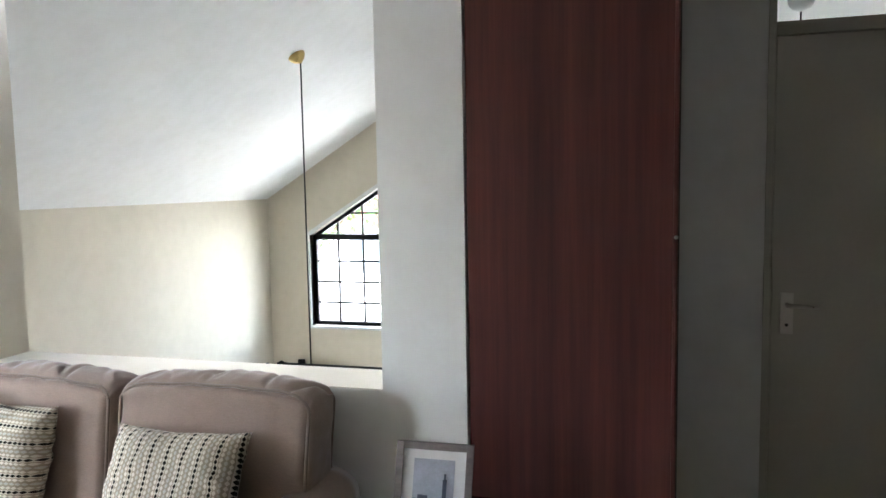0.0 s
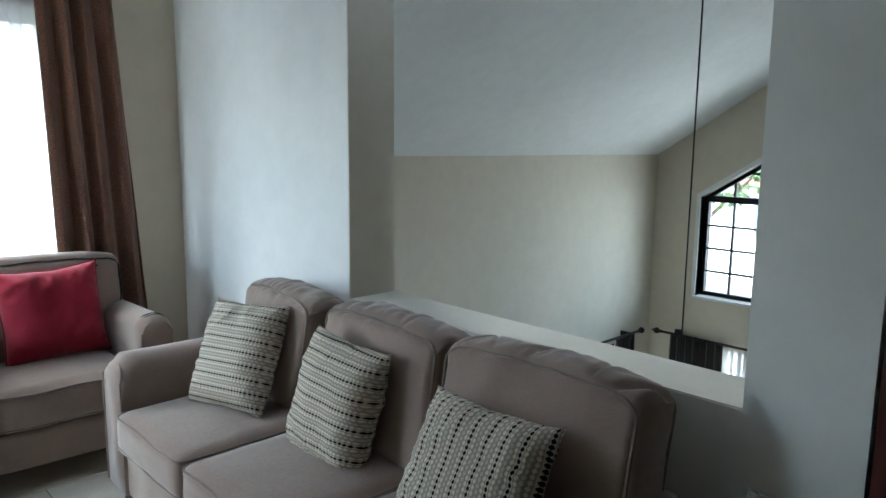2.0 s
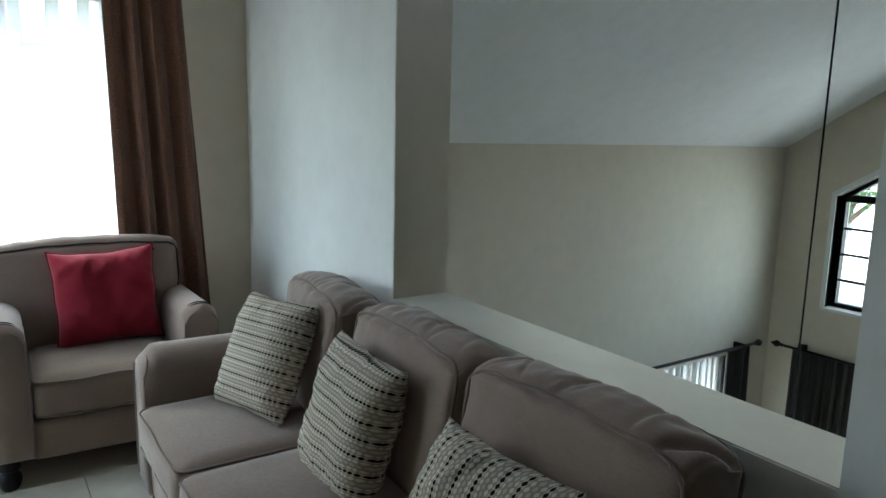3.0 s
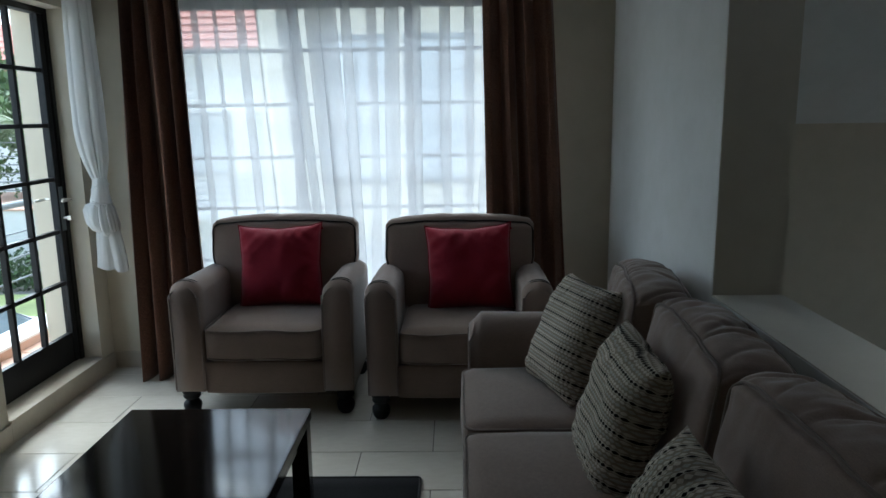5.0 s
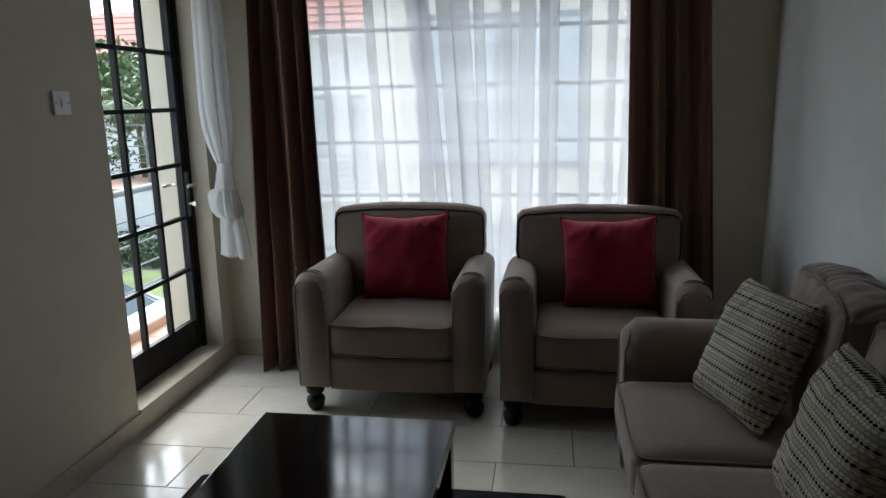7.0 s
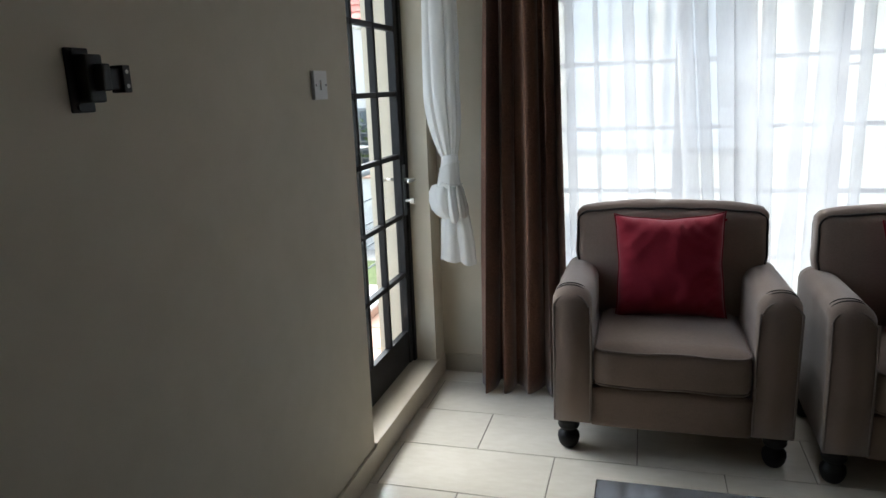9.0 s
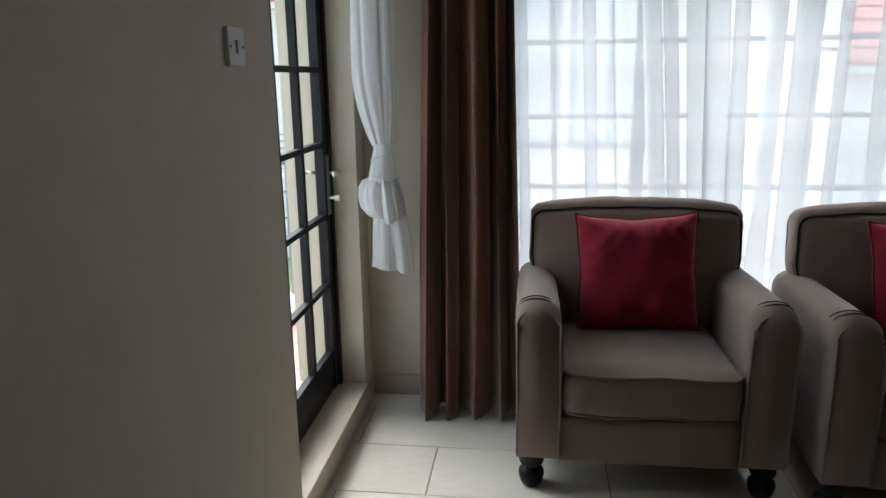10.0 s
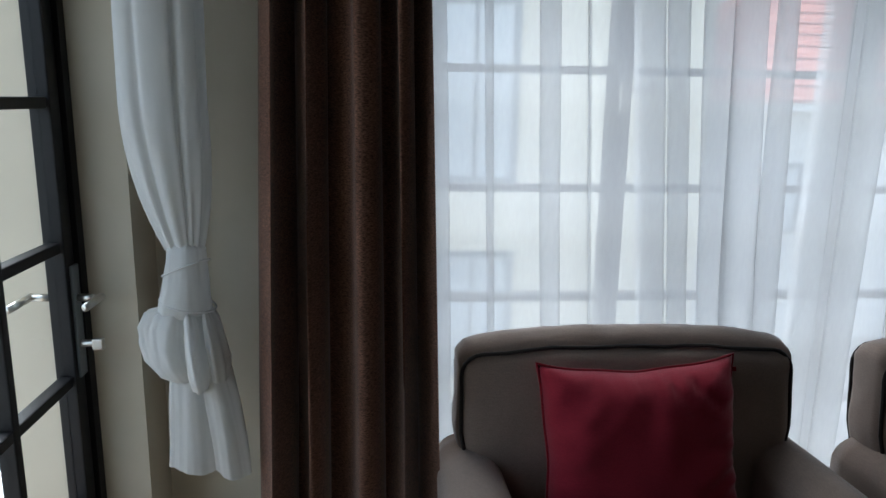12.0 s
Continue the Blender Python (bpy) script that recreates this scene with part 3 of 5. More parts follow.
# ---- inner door with its fanlight ----
YJ = YC - 0.004
d2 = structure("door_2", put(bmesh.new(), (DR[0], YJ, 0, DR[0] + 0.03, YD - 0.02, DR[2]), (DR[1] - 0.045, YJ, 0, DR[1], YD - 0.02, DR[2]), (DR[0] + 0.03, YJ, 2.086, DR[1] - 0.045, YD - 0.02, 2.141), (DR[0] + 0.03, YJ, DR[2] - 0.04, DR[1] - 0.045, YD - 0.02, DR[2])), M["doorpaint"], "cream painted flush door with a fanlight, closed", 0.003)
part("leaf", box(DR[0] + 0.033, YJ + 0.008, 0.008, DR[1] - 0.048, YJ + 0.06, 2.082), M["doorpaint"], d2, bevel=0.003)
part("pane", box(DR[0] + 0.045, YJ + 0.038, 2.141, DR[1] - 0.045, YJ + 0.042, DR[2] - 0.04), M["glass"], d2, "clear fanlight pane").visible_shadow = False
px0 = 0.514
part("lock_plate", box(px0 - 0.026, YJ - 0.004, 0.846, px0 + 0.026, YJ + 0.009, 1.023), M["metal"], d2, "nickel lock plate with a keyhole", bevel=0.003)
part("keyhole", cyl(bmesh.new(), (px0, YJ - 0.0052, 0.885), (px0, YJ + 0.0, 0.885), 0.007), M["slot"], d2)
bm = cyl(bmesh.new(), (px0, YJ + 0.01, 0.972), (px0, YJ - 0.037, 0.972), 0.009)
cyl(bm, (px0 - 0.009, YJ - 0.037, 0.972), (px0 + 0.115, YJ - 0.037, 0.967), 0.009, 0.007)
part("door_handle", bm, M["metal"], d2, "nickel lever handle", smooth=True)

# ---- wardrobe door let into the white wall ----
wd = thing("wardrobe", pose(0, 0, 0), "tall wardrobe with a red-brown laminate door", "wardrobe")
part("carcass", put(bmesh.new(), (CL[0], YR + 0.04, 0, CL[1], YR + 0.06, TOP - 0.002)), M["slot"], wd)
part("door", box(CL[0] + 0.008, YR + 0.008, 0.03, CL[1] - 0.006, YR + 0.036, TOP - 0.03), M["mahogany"], wd, "red-brown wood-grained door", bevel=0.002)
part("edge_strip", box(CL[1] - 0.02, YR + 0.0, 0.03, CL[1] - 0.009, YR + 0.0078, TOP - 0.03), M["mahogany"], wd, bevel=0.002)
part("knob", lathe(bmesh.new(), [(0.004, 0), (0.006, 0.006), (0.005, 0.012), (0.002, 0.014)], 12), M["metal"], wd, "small nickel catch", smooth=True).matrix_local = pose(CL[1] - 0.012, YR, 1.335, 90, 0, 0)


# ---- upholstery ----
def bun_foot(bm, x, y, top=0.135):
    return lathe(bm, [(0.026, 0.0), (0.032, 0.006), (0.040, 0.02), (0.045, 0.042), (0.043, 0.058), (0.030, 0.072), (0.026, 0.078), (0.040, 0.086), (0.044, 0.096), (0.040, 0.106), (0.046, 0.113), (0.046, top)], 16, (x, y, 0))


def arm_mesh(w, depth, z0, zf, zb, lean):
    """An upholstered arm: a slab rounded over the top and front, its front end a little higher than the back."""
    bm = bmesh.new()
    prof = []
    for i in range(13):
        t = math.pi * i / 12
        prof.append((math.cos(t) * w / 2, math.sin(t) * w * 0.42))
    n = 14
    rings = []
    for j in range(n + 1):
        s = j / n
        y = s * depth
        k = min(1.0, (1 - max(0, 1 - y / 0.05) ** 2) ** 0.5) if y < 0.05 else 1.0
        zt = zf + (zb - zf) * s - (1 - k) * 0.05
        drop = w * 0.42
        wob = 0.004 * noise.noise(Vector((s * 6, w * 30, lean * 50)))
        ring = [bm.verts.new((w / 2 * 0.96, y, z0)), bm.verts.new((w / 2 * 0.98, y, (z0 + zt - drop) / 2))]
        for px_, pz in prof:
            ring.append(bm.verts.new((px_ * (0.9 + 0.1 * k) + lean * (0.5 + 0.5 * pz / (drop + 1e-6)) + wob, y, zt - drop + pz)))
        ring += [bm.verts.new((-w / 2 * 0.98, y, (z0 + zt - drop) / 2)), bm.verts.new((-w / 2 * 0.96, y, z0))]
        rings.append(ring)
    for a, b in zip(rings, rings[1:]):
        for i in range(len(a)):
            j = (i + 1) % len(a)
            bm.faces.new((a[i], b[i], b[j], a[j]))
    bm.faces.new(rings[0])
    bm.faces.new(rings[-1][::-1])
    return bm


def arm_outline(w, z0, zf, lean, y):
    pts = [(w / 2 * 0.93, y, z0 + 0.01), (w / 2 * 0.94, y, (z0 + zf) / 2), (w / 2 * 0.93 + lean * 0.3, y, zf - w * 0.46)]
    for i in range(1, 10):
        t = math.pi * i / 10
        pts.append((math.cos(t) * w / 2 * 0.93 + lean * 0.7, y - 0.002 + 0.028 * math.sin(t), zf - 0.028 - w * 0.42 + math.sin(t) * w * 0.40))
    pts += [(-w / 2 * 0.93 + lean * 0.3, y, zf - w * 0.46), (-w / 2 * 0.94, y, (z0 + zf) / 2), (-w / 2 * 0.93, y, z0 + 0.01)]
    return pts


def seat_cushion(parent, x, w, y0, y1, z0, z1, seed, name="seat_cushion"):
    d, h = y1 - y0, z1 - z0
    m = pose(x, (y0 + y1) / 2, (z0 + z1) / 2)
    c = part(name, soft((w, d, h), 0.035, (0.002, 0.008, 0.018), 14, 0.003, seed), M["sofa"], parent, smooth=True)
    c.matrix_local = m
    for z in (h / 2 - 0.012, -h / 2 + 0.014):
        part("piping", tube(bmesh.new(), [p + Vector((0, 0, 0.004 * math.sin(p.x * 20 + seed))) for p in ring_path(w - 0.008, d - 0.004, 0.04, z)], 0.0045, True), M["piping"], c, smooth=True)
    return c


def back_cushion(parent, x, w, y, depth, z0, z1, lean, seed, gather=1.0, pipe="piping", waist=0.0, turn=0.0):
    """A boxed cushion between two piped seams, its top band creased across; waist: the height over its foot at which arms pinch it."""
    h = z1 - z0
    rnd = random.Random(int(seed))
    folds = [(rnd.uniform(-0.92, 0.92), rnd.uniform(-0.2, 0.2), rnd.uniform(0.1, 1.0) ** 1.8, rnd.uniform(0.022, 0.05)) for i in range(12)]

    def crown(ux, uy, top):
        return (0.012 * math.cos(ux * 1.5) - 0.012 * abs(ux) ** 4 - 0.026 * max(0.0, -uy) ** 2 - 0.012 * max(0.0, uy) ** 2) * top

    def pinch(z):
        return 1 - (0.035 * math.exp(-((z - waist + h / 2) / 0.05) ** 2) if waist else 0.0) + 0.006 * math.sin(z * 17 + seed)

    def warp(p, u):
        q = p.copy()
        q.z += crown(u.x, u.y, max(0.0, u.z))
        q.x *= pinch(p.z) if waist else 1 + 0.008 * math.sin(p.z * 13 + seed)
        crease = sum(d * math.exp(-((u.x - c - k * u.y) / wd) ** 2) for c, k, d, wd in folds)
        if u.z > 0.9:
            q.z -= gather * 0.016 * crease * max(0.0, 1 - u.y * u.y) ** 0.5
            q.z += gather * 0.006 * noise.noise(Vector((u.x * 7 + seed, u.y * 1.2, 0)))
        if u.y < -0.6 and u.z > 0.45:
            q.y += gather * 0.006 * crease * ((u.z - 0.45) / 0.55) ** 2 * (1 - u.z) * 4
        if gather > 0.5:
            q.y += 0.008 * noise.noise(Vector((u.x * 1.6 + seed, u.z * 2.0 + u.x, u.y)))
        return q

    c = part("back_cushion", soft((w, depth, h), 0.03, (0.006, 0.034, 0.012), 88 if gather > 0.5 else 40, 0.004, seed, warp), M["sofa"], parent, smooth=True)
    c.matrix_local = pose(x, y, z0, 0, 0, turn) @ pose(0, 0, 0, -lean, 0, 0) @ pose(0, 0, h / 2)
    for sy in (-1, 1):
        pts = []
        for p in ring_path(w - 0.012, h - 0.008, 0.05, 0, 5):
            ux = p.x / (w / 2)
            top = max(0.0, p.y / (h / 2))
            px_ = p.x * (pinch(p.y) if waist else 1 + 0.008 * math.sin(p.y * 13 + seed))
            pts.append(Vector((px_, sy * (depth / 2 - 0.006 + 0.003 * math.sin(ux * 9 + seed)), p.y + crown(ux, sy * 0.95, top) + 0.002 * math.sin(ux * 14 + seed) + gather * 0.002 * math.sin(ux * 41 + seed))))
        part("piping", tube(bmesh.new(), pts, 0.005, True), M[pipe], c, smooth=True)
    return c


def armchair(m, label):
    """Local: width on x, the front at y = 0, the back at y = 0.70."""
    c = thing("armchair", m, label, "armchair", "armchairs before the window")
    W, aw = 0.88, 0.15
    for s in (-1, 1):
        a = part("arm", arm_mesh(aw, 0.62, 0.135, 0.685, 0.665, s * 0.012), M["sofa"], c, smooth=True, label="rounded upholstered arm")
        a.matrix_local = pose(s * (W / 2 - aw / 2), 0.0, 0)
        part("piping", tube(bmesh.new(), arm_outline(aw, 0.135, 0.685, s * 0.012, -0.001), 0.0042), M["piping"], a, smooth=True)
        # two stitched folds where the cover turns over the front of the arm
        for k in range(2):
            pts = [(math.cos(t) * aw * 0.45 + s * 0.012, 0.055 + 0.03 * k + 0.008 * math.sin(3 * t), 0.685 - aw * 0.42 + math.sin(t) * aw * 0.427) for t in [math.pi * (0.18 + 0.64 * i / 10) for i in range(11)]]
            # The shade in each fold's crease is put into the tube's dark colour.
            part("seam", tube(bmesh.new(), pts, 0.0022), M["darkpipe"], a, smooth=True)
    part("front_rail", shift(soft((W - 2 * aw + 0.01, 0.05, 0.165), 0.012, (0, 0.004, 0), 6, 0.001), pose(0, 0.035, 0.2)), M["sofa"], c, smooth=True)
    part("seat_base", box(-W / 2 + aw, 0.06, 0.13, W / 2 - aw, 0.60, 0.28), M["sofa"], c)
    seat_cushion(c, 0, W - 2 * aw - 0.006, -0.006, 0.58, 0.285, 0.452, 1.0)
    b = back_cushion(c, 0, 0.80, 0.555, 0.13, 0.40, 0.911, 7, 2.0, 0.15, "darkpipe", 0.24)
    # Its lower end is added, unseen, to keep light out from under the seat.
    part("back_frame", shift(soft((0.76, 0.04, 0.70), 0.018, (0, 0, 0), 6, 0.0), pose(0, 0.61, 0.38, -7, 0, 0)), M["sofa"], c, smooth=True)
    for x in (-0.385, 0.385):
        for y in (0.06, 0.60):
            part("foot", bun_foot(bmesh.new(), x, y), M["black"], c, "turned black wooden foot", smooth=True)
    return c


CHAIR = "taupe upholstered armchair with dark piping and turned feet"
chair1 = armchair(pose(-3.465, 0.362, 0, 0, 0, 90), CHAIR)
chair2 = copy_thing(chair1, pose(-3.385, 1.315, 0, 0, 0, 89))


def sofa(m):
    """Local: x along the sofa, the front at y = 0, the back at y = 0.82."""
    c = thing("sofa", m, "taupe upholstered three-seat sofa with loose piped cushions", "sofa")
    W, aw = 2.14, 0.20
    for s, top in ((-1, 0.655), (1, 0.615)):
        a = part("arm", arm_mesh(aw, 0.72, 0.11, top, top - 0.01, s * 0.01), M["sofa"], c, smooth=True, label="rounded upholstered arm")
        a.matrix_local = pose(s * (W / 2 - aw / 2), 0.02, 0)
        part("piping", tube(bmesh.new(), arm_outline(aw, 0.11, top, s * 0.01, -0.001), 0.0042), M["piping"], a, smooth=True)
    part("front_rail", shift(soft((W - 2 * aw + 0.01, 0.05, 0.20), 0.012, (0, 0.003, 0), 6, 0.001), pose(0, 0.05, 0.21)), M["sofa"], c, smooth=True)
    part("seat_base", box(-W / 2 + aw, 0.075, 0.12, W / 2 - aw, 0.74, 0.30), M["sofa"], c)
    part("back_frame", shift(soft((W - 0.30, 0.10, 0.56), 0.03, (0, 0, 0), 8, 0.0), pose(0, 0.765, 0.40, -3, 0, 0)), M["sofa"], c, smooth=True)
    sw_ = (W - 2 * aw) / 3
    for i in range(3):
        x = -W / 2 + aw + sw_ * (i + 0.5)
        seat_cushion(c, x, sw_ - 0.006, -0.012, 0.62, 0.315, 0.465, 3.0 + i)
    for i, (x, w, lean, turn) in enumerate(((-0.675, 0.60, 9, -7), (-0.015, 0.645, 9, -3), (0.66, 0.665, 9, 0))):
        back_cushion(c, x, w, 0.60, 0.19, 0.42, 0.888 + 0.006 * i, lean, 7.0 + 2 * i, turn=turn)
    for x in (-W / 2 + 0.1, W / 2 - 0.1):
        for y in (0.09, 0.70):
            part("foot", bun_foot(bmesh.new(), x, y, 0.115), M["black"], c, "turned black wooden foot", smooth=True)
    return c


sofa(pose(-2.03, 1.335, 0))


def scatter_cushion(m, name, size, material, pipe, label, category, group, seed, thick=0.15, sag=0.0):
    """Local: the face on x and z, its middle at the origin."""
    bm = bmesh.new()
    n = 36
    h = size / 2
    front, back = {}, {}
    for i in range(n + 1):
        for j in range(n + 1):
            u, v = 2 * i / n - 1, 2 * j / n - 1
            k = 1 - (0.075 + (sag if v > 0 else 0.0)) * (1 - u * u) ** 0.8 * abs(v) ** 3 - 0.012 * math.sin(u * 8 + seed * 5) * abs(v) ** 3 * (1 - abs(u))
            k2 = 1 - 0.075 * (1 - v * v) ** 0.8 * abs(u) ** 3 - 0.012 * math.sin(v * 7 + seed * 3) * abs(u) ** 3 * (1 - abs(v))
            x, z = u * h * k2, v * h * k
            t = thick / 2 * ((1 - u ** 4) * (1 - v ** 4)) ** 0.6
            t *= 1 + 0.10 * noise.noise(Vector((u * 2 + seed, v * 2, 0)))
            e = max(abs(u), abs(v))
            t += 0.005 * noise.noise(Vector((u * 4, v * 4, seed))) * (1 - e)
            ang = math.atan2(abs(v), abs(u))
            t *= 1 - 0.16 * (0.5 + 0.5 * math.sin(ang * 26 + seed)) * max(0.0, e - 0.55) * 2
            t *= 1 + 0.22 * noise.noise(Vector((u * (2 + 5 * abs(v)), v * (2 + 5 * abs(u)), seed + 4))) * e
            front[i, j] = bm.verts.new((x, -t - 0.001, z))
            edge = i in (0, n) or j in (0, n)
            back[i, j] = front[i, j] if edge else bm.verts.new((x, t + 0.001, z))
    for i in range(n):
        for j in range(n):
            bm.faces.new((front[i, j], front[i + 1, j], front[i + 1, j + 1], front[i, j + 1]))
            bm.faces.new((back[i, j], back[i, j + 1], back[i + 1, j + 1], back[i + 1, j]))
    rim = [front[i, 0].co.copy() for i in range(n)] + [front[n, j].co.copy() for j in range(n)] + [front[i, n].co.copy() for i in range(n, 0, -1)] + [front[0, j].co.copy() for j in range(n, 0, -1)]
    c = thing(name, m, label, category, group)
    part("cover", bm, material, c, smooth=True)
    if pipe:
        part("piping", tube(bmesh.new(), rim, 0.004, True), pipe, c, smooth=True)
    return c


RED = "plump red cotton cushion standing on a taupe armchair"
for cx_, cy_, yaw_ in ((-3.92, 0.362, 91), (-3.835, 1.375, 90)):
    red = scatter_cushion(pose(cx_, cy_, 0.668, 0, 0, 0) @ pose(0, 0, 0, 0, 0, yaw_) @ pose(0, 0, 0, -13, 0, 0) @ pose(0, 0, 0, 0, (yaw_ - 93) * 0.7, 0), "cushion", 0.455, M["red"], M["redpipe"], RED, "cushion", "red cushions", cy_, 0.20, 0.05)
    part("zip_tab", box(0.20, -0.004, 0.188, 0.232, 0.004, 0.198), M["redpipe"], red, "small dark zip tab")
DOT = "cream cushion woven with rows of black and sage dots"


def posed(at, right, up):
    """A pose from the middle and the directions of local x and z."""
    x, z = Vector(right).normalized(), Vector(up)
    z = (z - x * z.dot(x)).normalized()
    return Matrix.Translation(at) @ Matrix((x, z.cross(x), z)).transposed().to_4x4()


for k, m_ in enumerate((posed((-2.655, 1.715, 0.664), (0.95, 0.28, 0.03), (-0.30, 0.36, 0.9)) @ Matrix.Diagonal((0.90, 1, 1, 1)), posed((-2.06, 1.755, 0.632), (0.99, 0.02, -0.06), (0.03, 0.28, 0.95)) @ Matrix.Diagonal((0.90, 1, 1, 1)), posed((-1.385, 1.70, 0.618), (1.0, 0.1, -0.03), (0.0, 0.5, 0.86)) @ pose(0, 0, 0, 0, 90, 0))):
    scatter_cushion(m_, "patterned_cushion", (0.43, 0.435, 0.42)[k], M["pillow"], None, DOT, "cushion", "patterned cushions on the sofa", 3.0 + k, 0.17)


# ---- coffee table on its rug ----
ct = thing("coffee_table", pose(-1.985, 0.465, 0.012), "black-stained wooden coffee table with square legs", "table")
part("tabletop", box(-0.565, -0.32, 0.388, 0.565, 0.32, 0.428), M["blackwood"], ct, "glossy black wood-grained top", bevel=0.004)
for x in (-0.53, 0.53):
    for y in (-0.285, 0.285):
        part("leg", box(x - 0.03, y - 0.03, 0, x + 0.03, y + 0.03, 0.388), M["blackwood"], ct, bevel=0.003)
for y in (-0.285, 0.285):
    part("apron", box(-0.5, y - 0.01, 0.328, 0.5, y + 0.01, 0.388), M["blackwood"], ct)
for x in (-0.53, 0.53):
    part("apron", box(x - 0.01, -0.255, 0.328, x + 0.01, 0.255, 0.388), M["blackwood"], ct)
rug = thing("rug", pose(-1.97, 0.44, 0), "thin black rug under the coffee table", "rug")
part("mat", shift(soft((1.76, 1.42, 0.012), 0.005, (0, 0, 0), 20, 0.0), pose(0, 0, 0.006)), M["rug"], rug, smooth=True)
part("binding", tube(bmesh.new(), ring_path(1.76, 1.42, 0.015, 0.007), 0.007, True), M["darkpipe"], rug, smooth=True)


# ---- curtains ----
def curtain(name, y0, y1, z0, z1, x, folds, amp, material, label, category, group, seed, drift=None, ny=None, nz=26, thick=0.003, along="y"):
    """A gathered cloth hanging in a plane of x (or of y): folds deepen towards the hem."""
    rnd = random.Random(seed)
    uneven = 0.14 if thick else 0.32
    ny = ny or folds * 22
    ph = [rnd.uniform(-0.5, 0.5) for _ in range(folds + 3)]
    am = [rnd.uniform(0.55, 1.2) for _ in range(folds + 3)]
    bm = bmesh.new()
    rows = []
    for j in range(nz + 1):
        s = j / nz
        z = z1 + (z0 - z1) * s
        row = []
        for i in range(ny + 1):
            u = i / ny
            f = u * folds + uneven * math.sin(2 * math.pi * 1.6 * u + seed) - uneven * math.sin(seed)
            k = max(0, min(folds, int(f)))
            w = max(0.0, min(1.0, f - k))
            a = am[k] * (1 - w) + am[k + 1] * w
            p = ph[k] * (1 - w) + ph[k + 1] * w
            depth = amp * a * (0.75 + 0.35 * s) * math.sin(2 * math.pi * (f + 0.35 * p + 0.12 * math.sin(3 * s + 1.3 * f)))
            y = y0 + (y1 - y0) * u + (0.52 * (y1 - y0) / folds * a * math.sin(2 * math.pi * (f + 0.6 * p) + 1.1) if not thick else 0) + (0.22 if thick else 0.25) * amp * math.sin(4 * math.pi * f + 2 * p) * 0.5 + (drift(u, s) if drift else 0)
            depth += 0.006 * noise.noise(Vector((u * 9, s * 5, seed)))
            zz = z + (0.012 * noise.noise(Vector((u * 7, seed, 1))) if j == nz else 0)
            row.append(bm.verts.new((x + depth, y, zz) if along == "y" else (y, x - depth, zz)))
        rows.append(row)
    off = Vector((-thick, 0, 0) if along == "y" else (0, thick, 0))
    back = [[bm.verts.new(v.co + off) for v in r] for r in rows] if thick else rows
    for a, b, p, q in zip(rows, rows[1:], back, back[1:]):
        for i in range(ny):
            bm.faces.new((a[i], b[i], b[i + 1], a[i + 1]))
            if thick:
                bm.faces.new((p[i + 1], q[i + 1], q[i], p[i]))
        if thick:
            bm.faces.new((a[0], p[0], q[0], b[0]))
            bm.faces.new((b[ny], q[ny], p[ny], a[ny]))
    if thick:
        for i in range(ny):
            bm.faces.new((rows[-1][i], back[-1][i], back[-1][i + 1], rows[-1][i + 1]))
    c = thing(name, pose(0, 0, 0), label, category, group)
    part("cloth", bm, material, c, smooth=True)
    return c


LONG = "long brown woven curtain hanging in deep folds"
curtain("curtain", -0.452, -0.112, 0.006, 2.36, -4.02, 4, 0.070, M["curtain"], LONG, "curtain", "brown curtains", 4, lambda u, s: 0.14 * (s - 0.35) * (u - 0.5))
curtain("curtain", 1.47, 1.88, 0.008, 2.36, -4.095, 4, 0.042, M["curtain"], LONG, "curtain", "brown curtains", 9, lambda u, s: 0.10 * (s - 0.45) * (0.4 + u))
curtain("sheer_curtain", -0.30, 1.72, 0.035, 2.32, -4.165, 18, 0.016, M["sheer"], "white voile curtain drawn across the window", "curtain", "", 15, lambda u, s: s * (0.16 * math.sin(min(1.0, 1.6 * u) * math.pi) - 0.03 * u) + 0.03 * math.sin(u * 17 + 1.5) * s, ny=520, thick=0)
rod = thing("curtain_rod", pose(0, 0, 0), "black curtain rod above the window", "curtain rod")
part("pole", cyl(bmesh.new(), (-4.03, -0.62, 2.37), (-4.03, 2.0, 2.37), 0.012), M["black"], rod, smooth=True)
for y in (-0.55, 1.95):
    part("bracket", box(-4.2, y - 0.01, 2.355, -4.02, y + 0.01, 2.375), M["black"], rod)


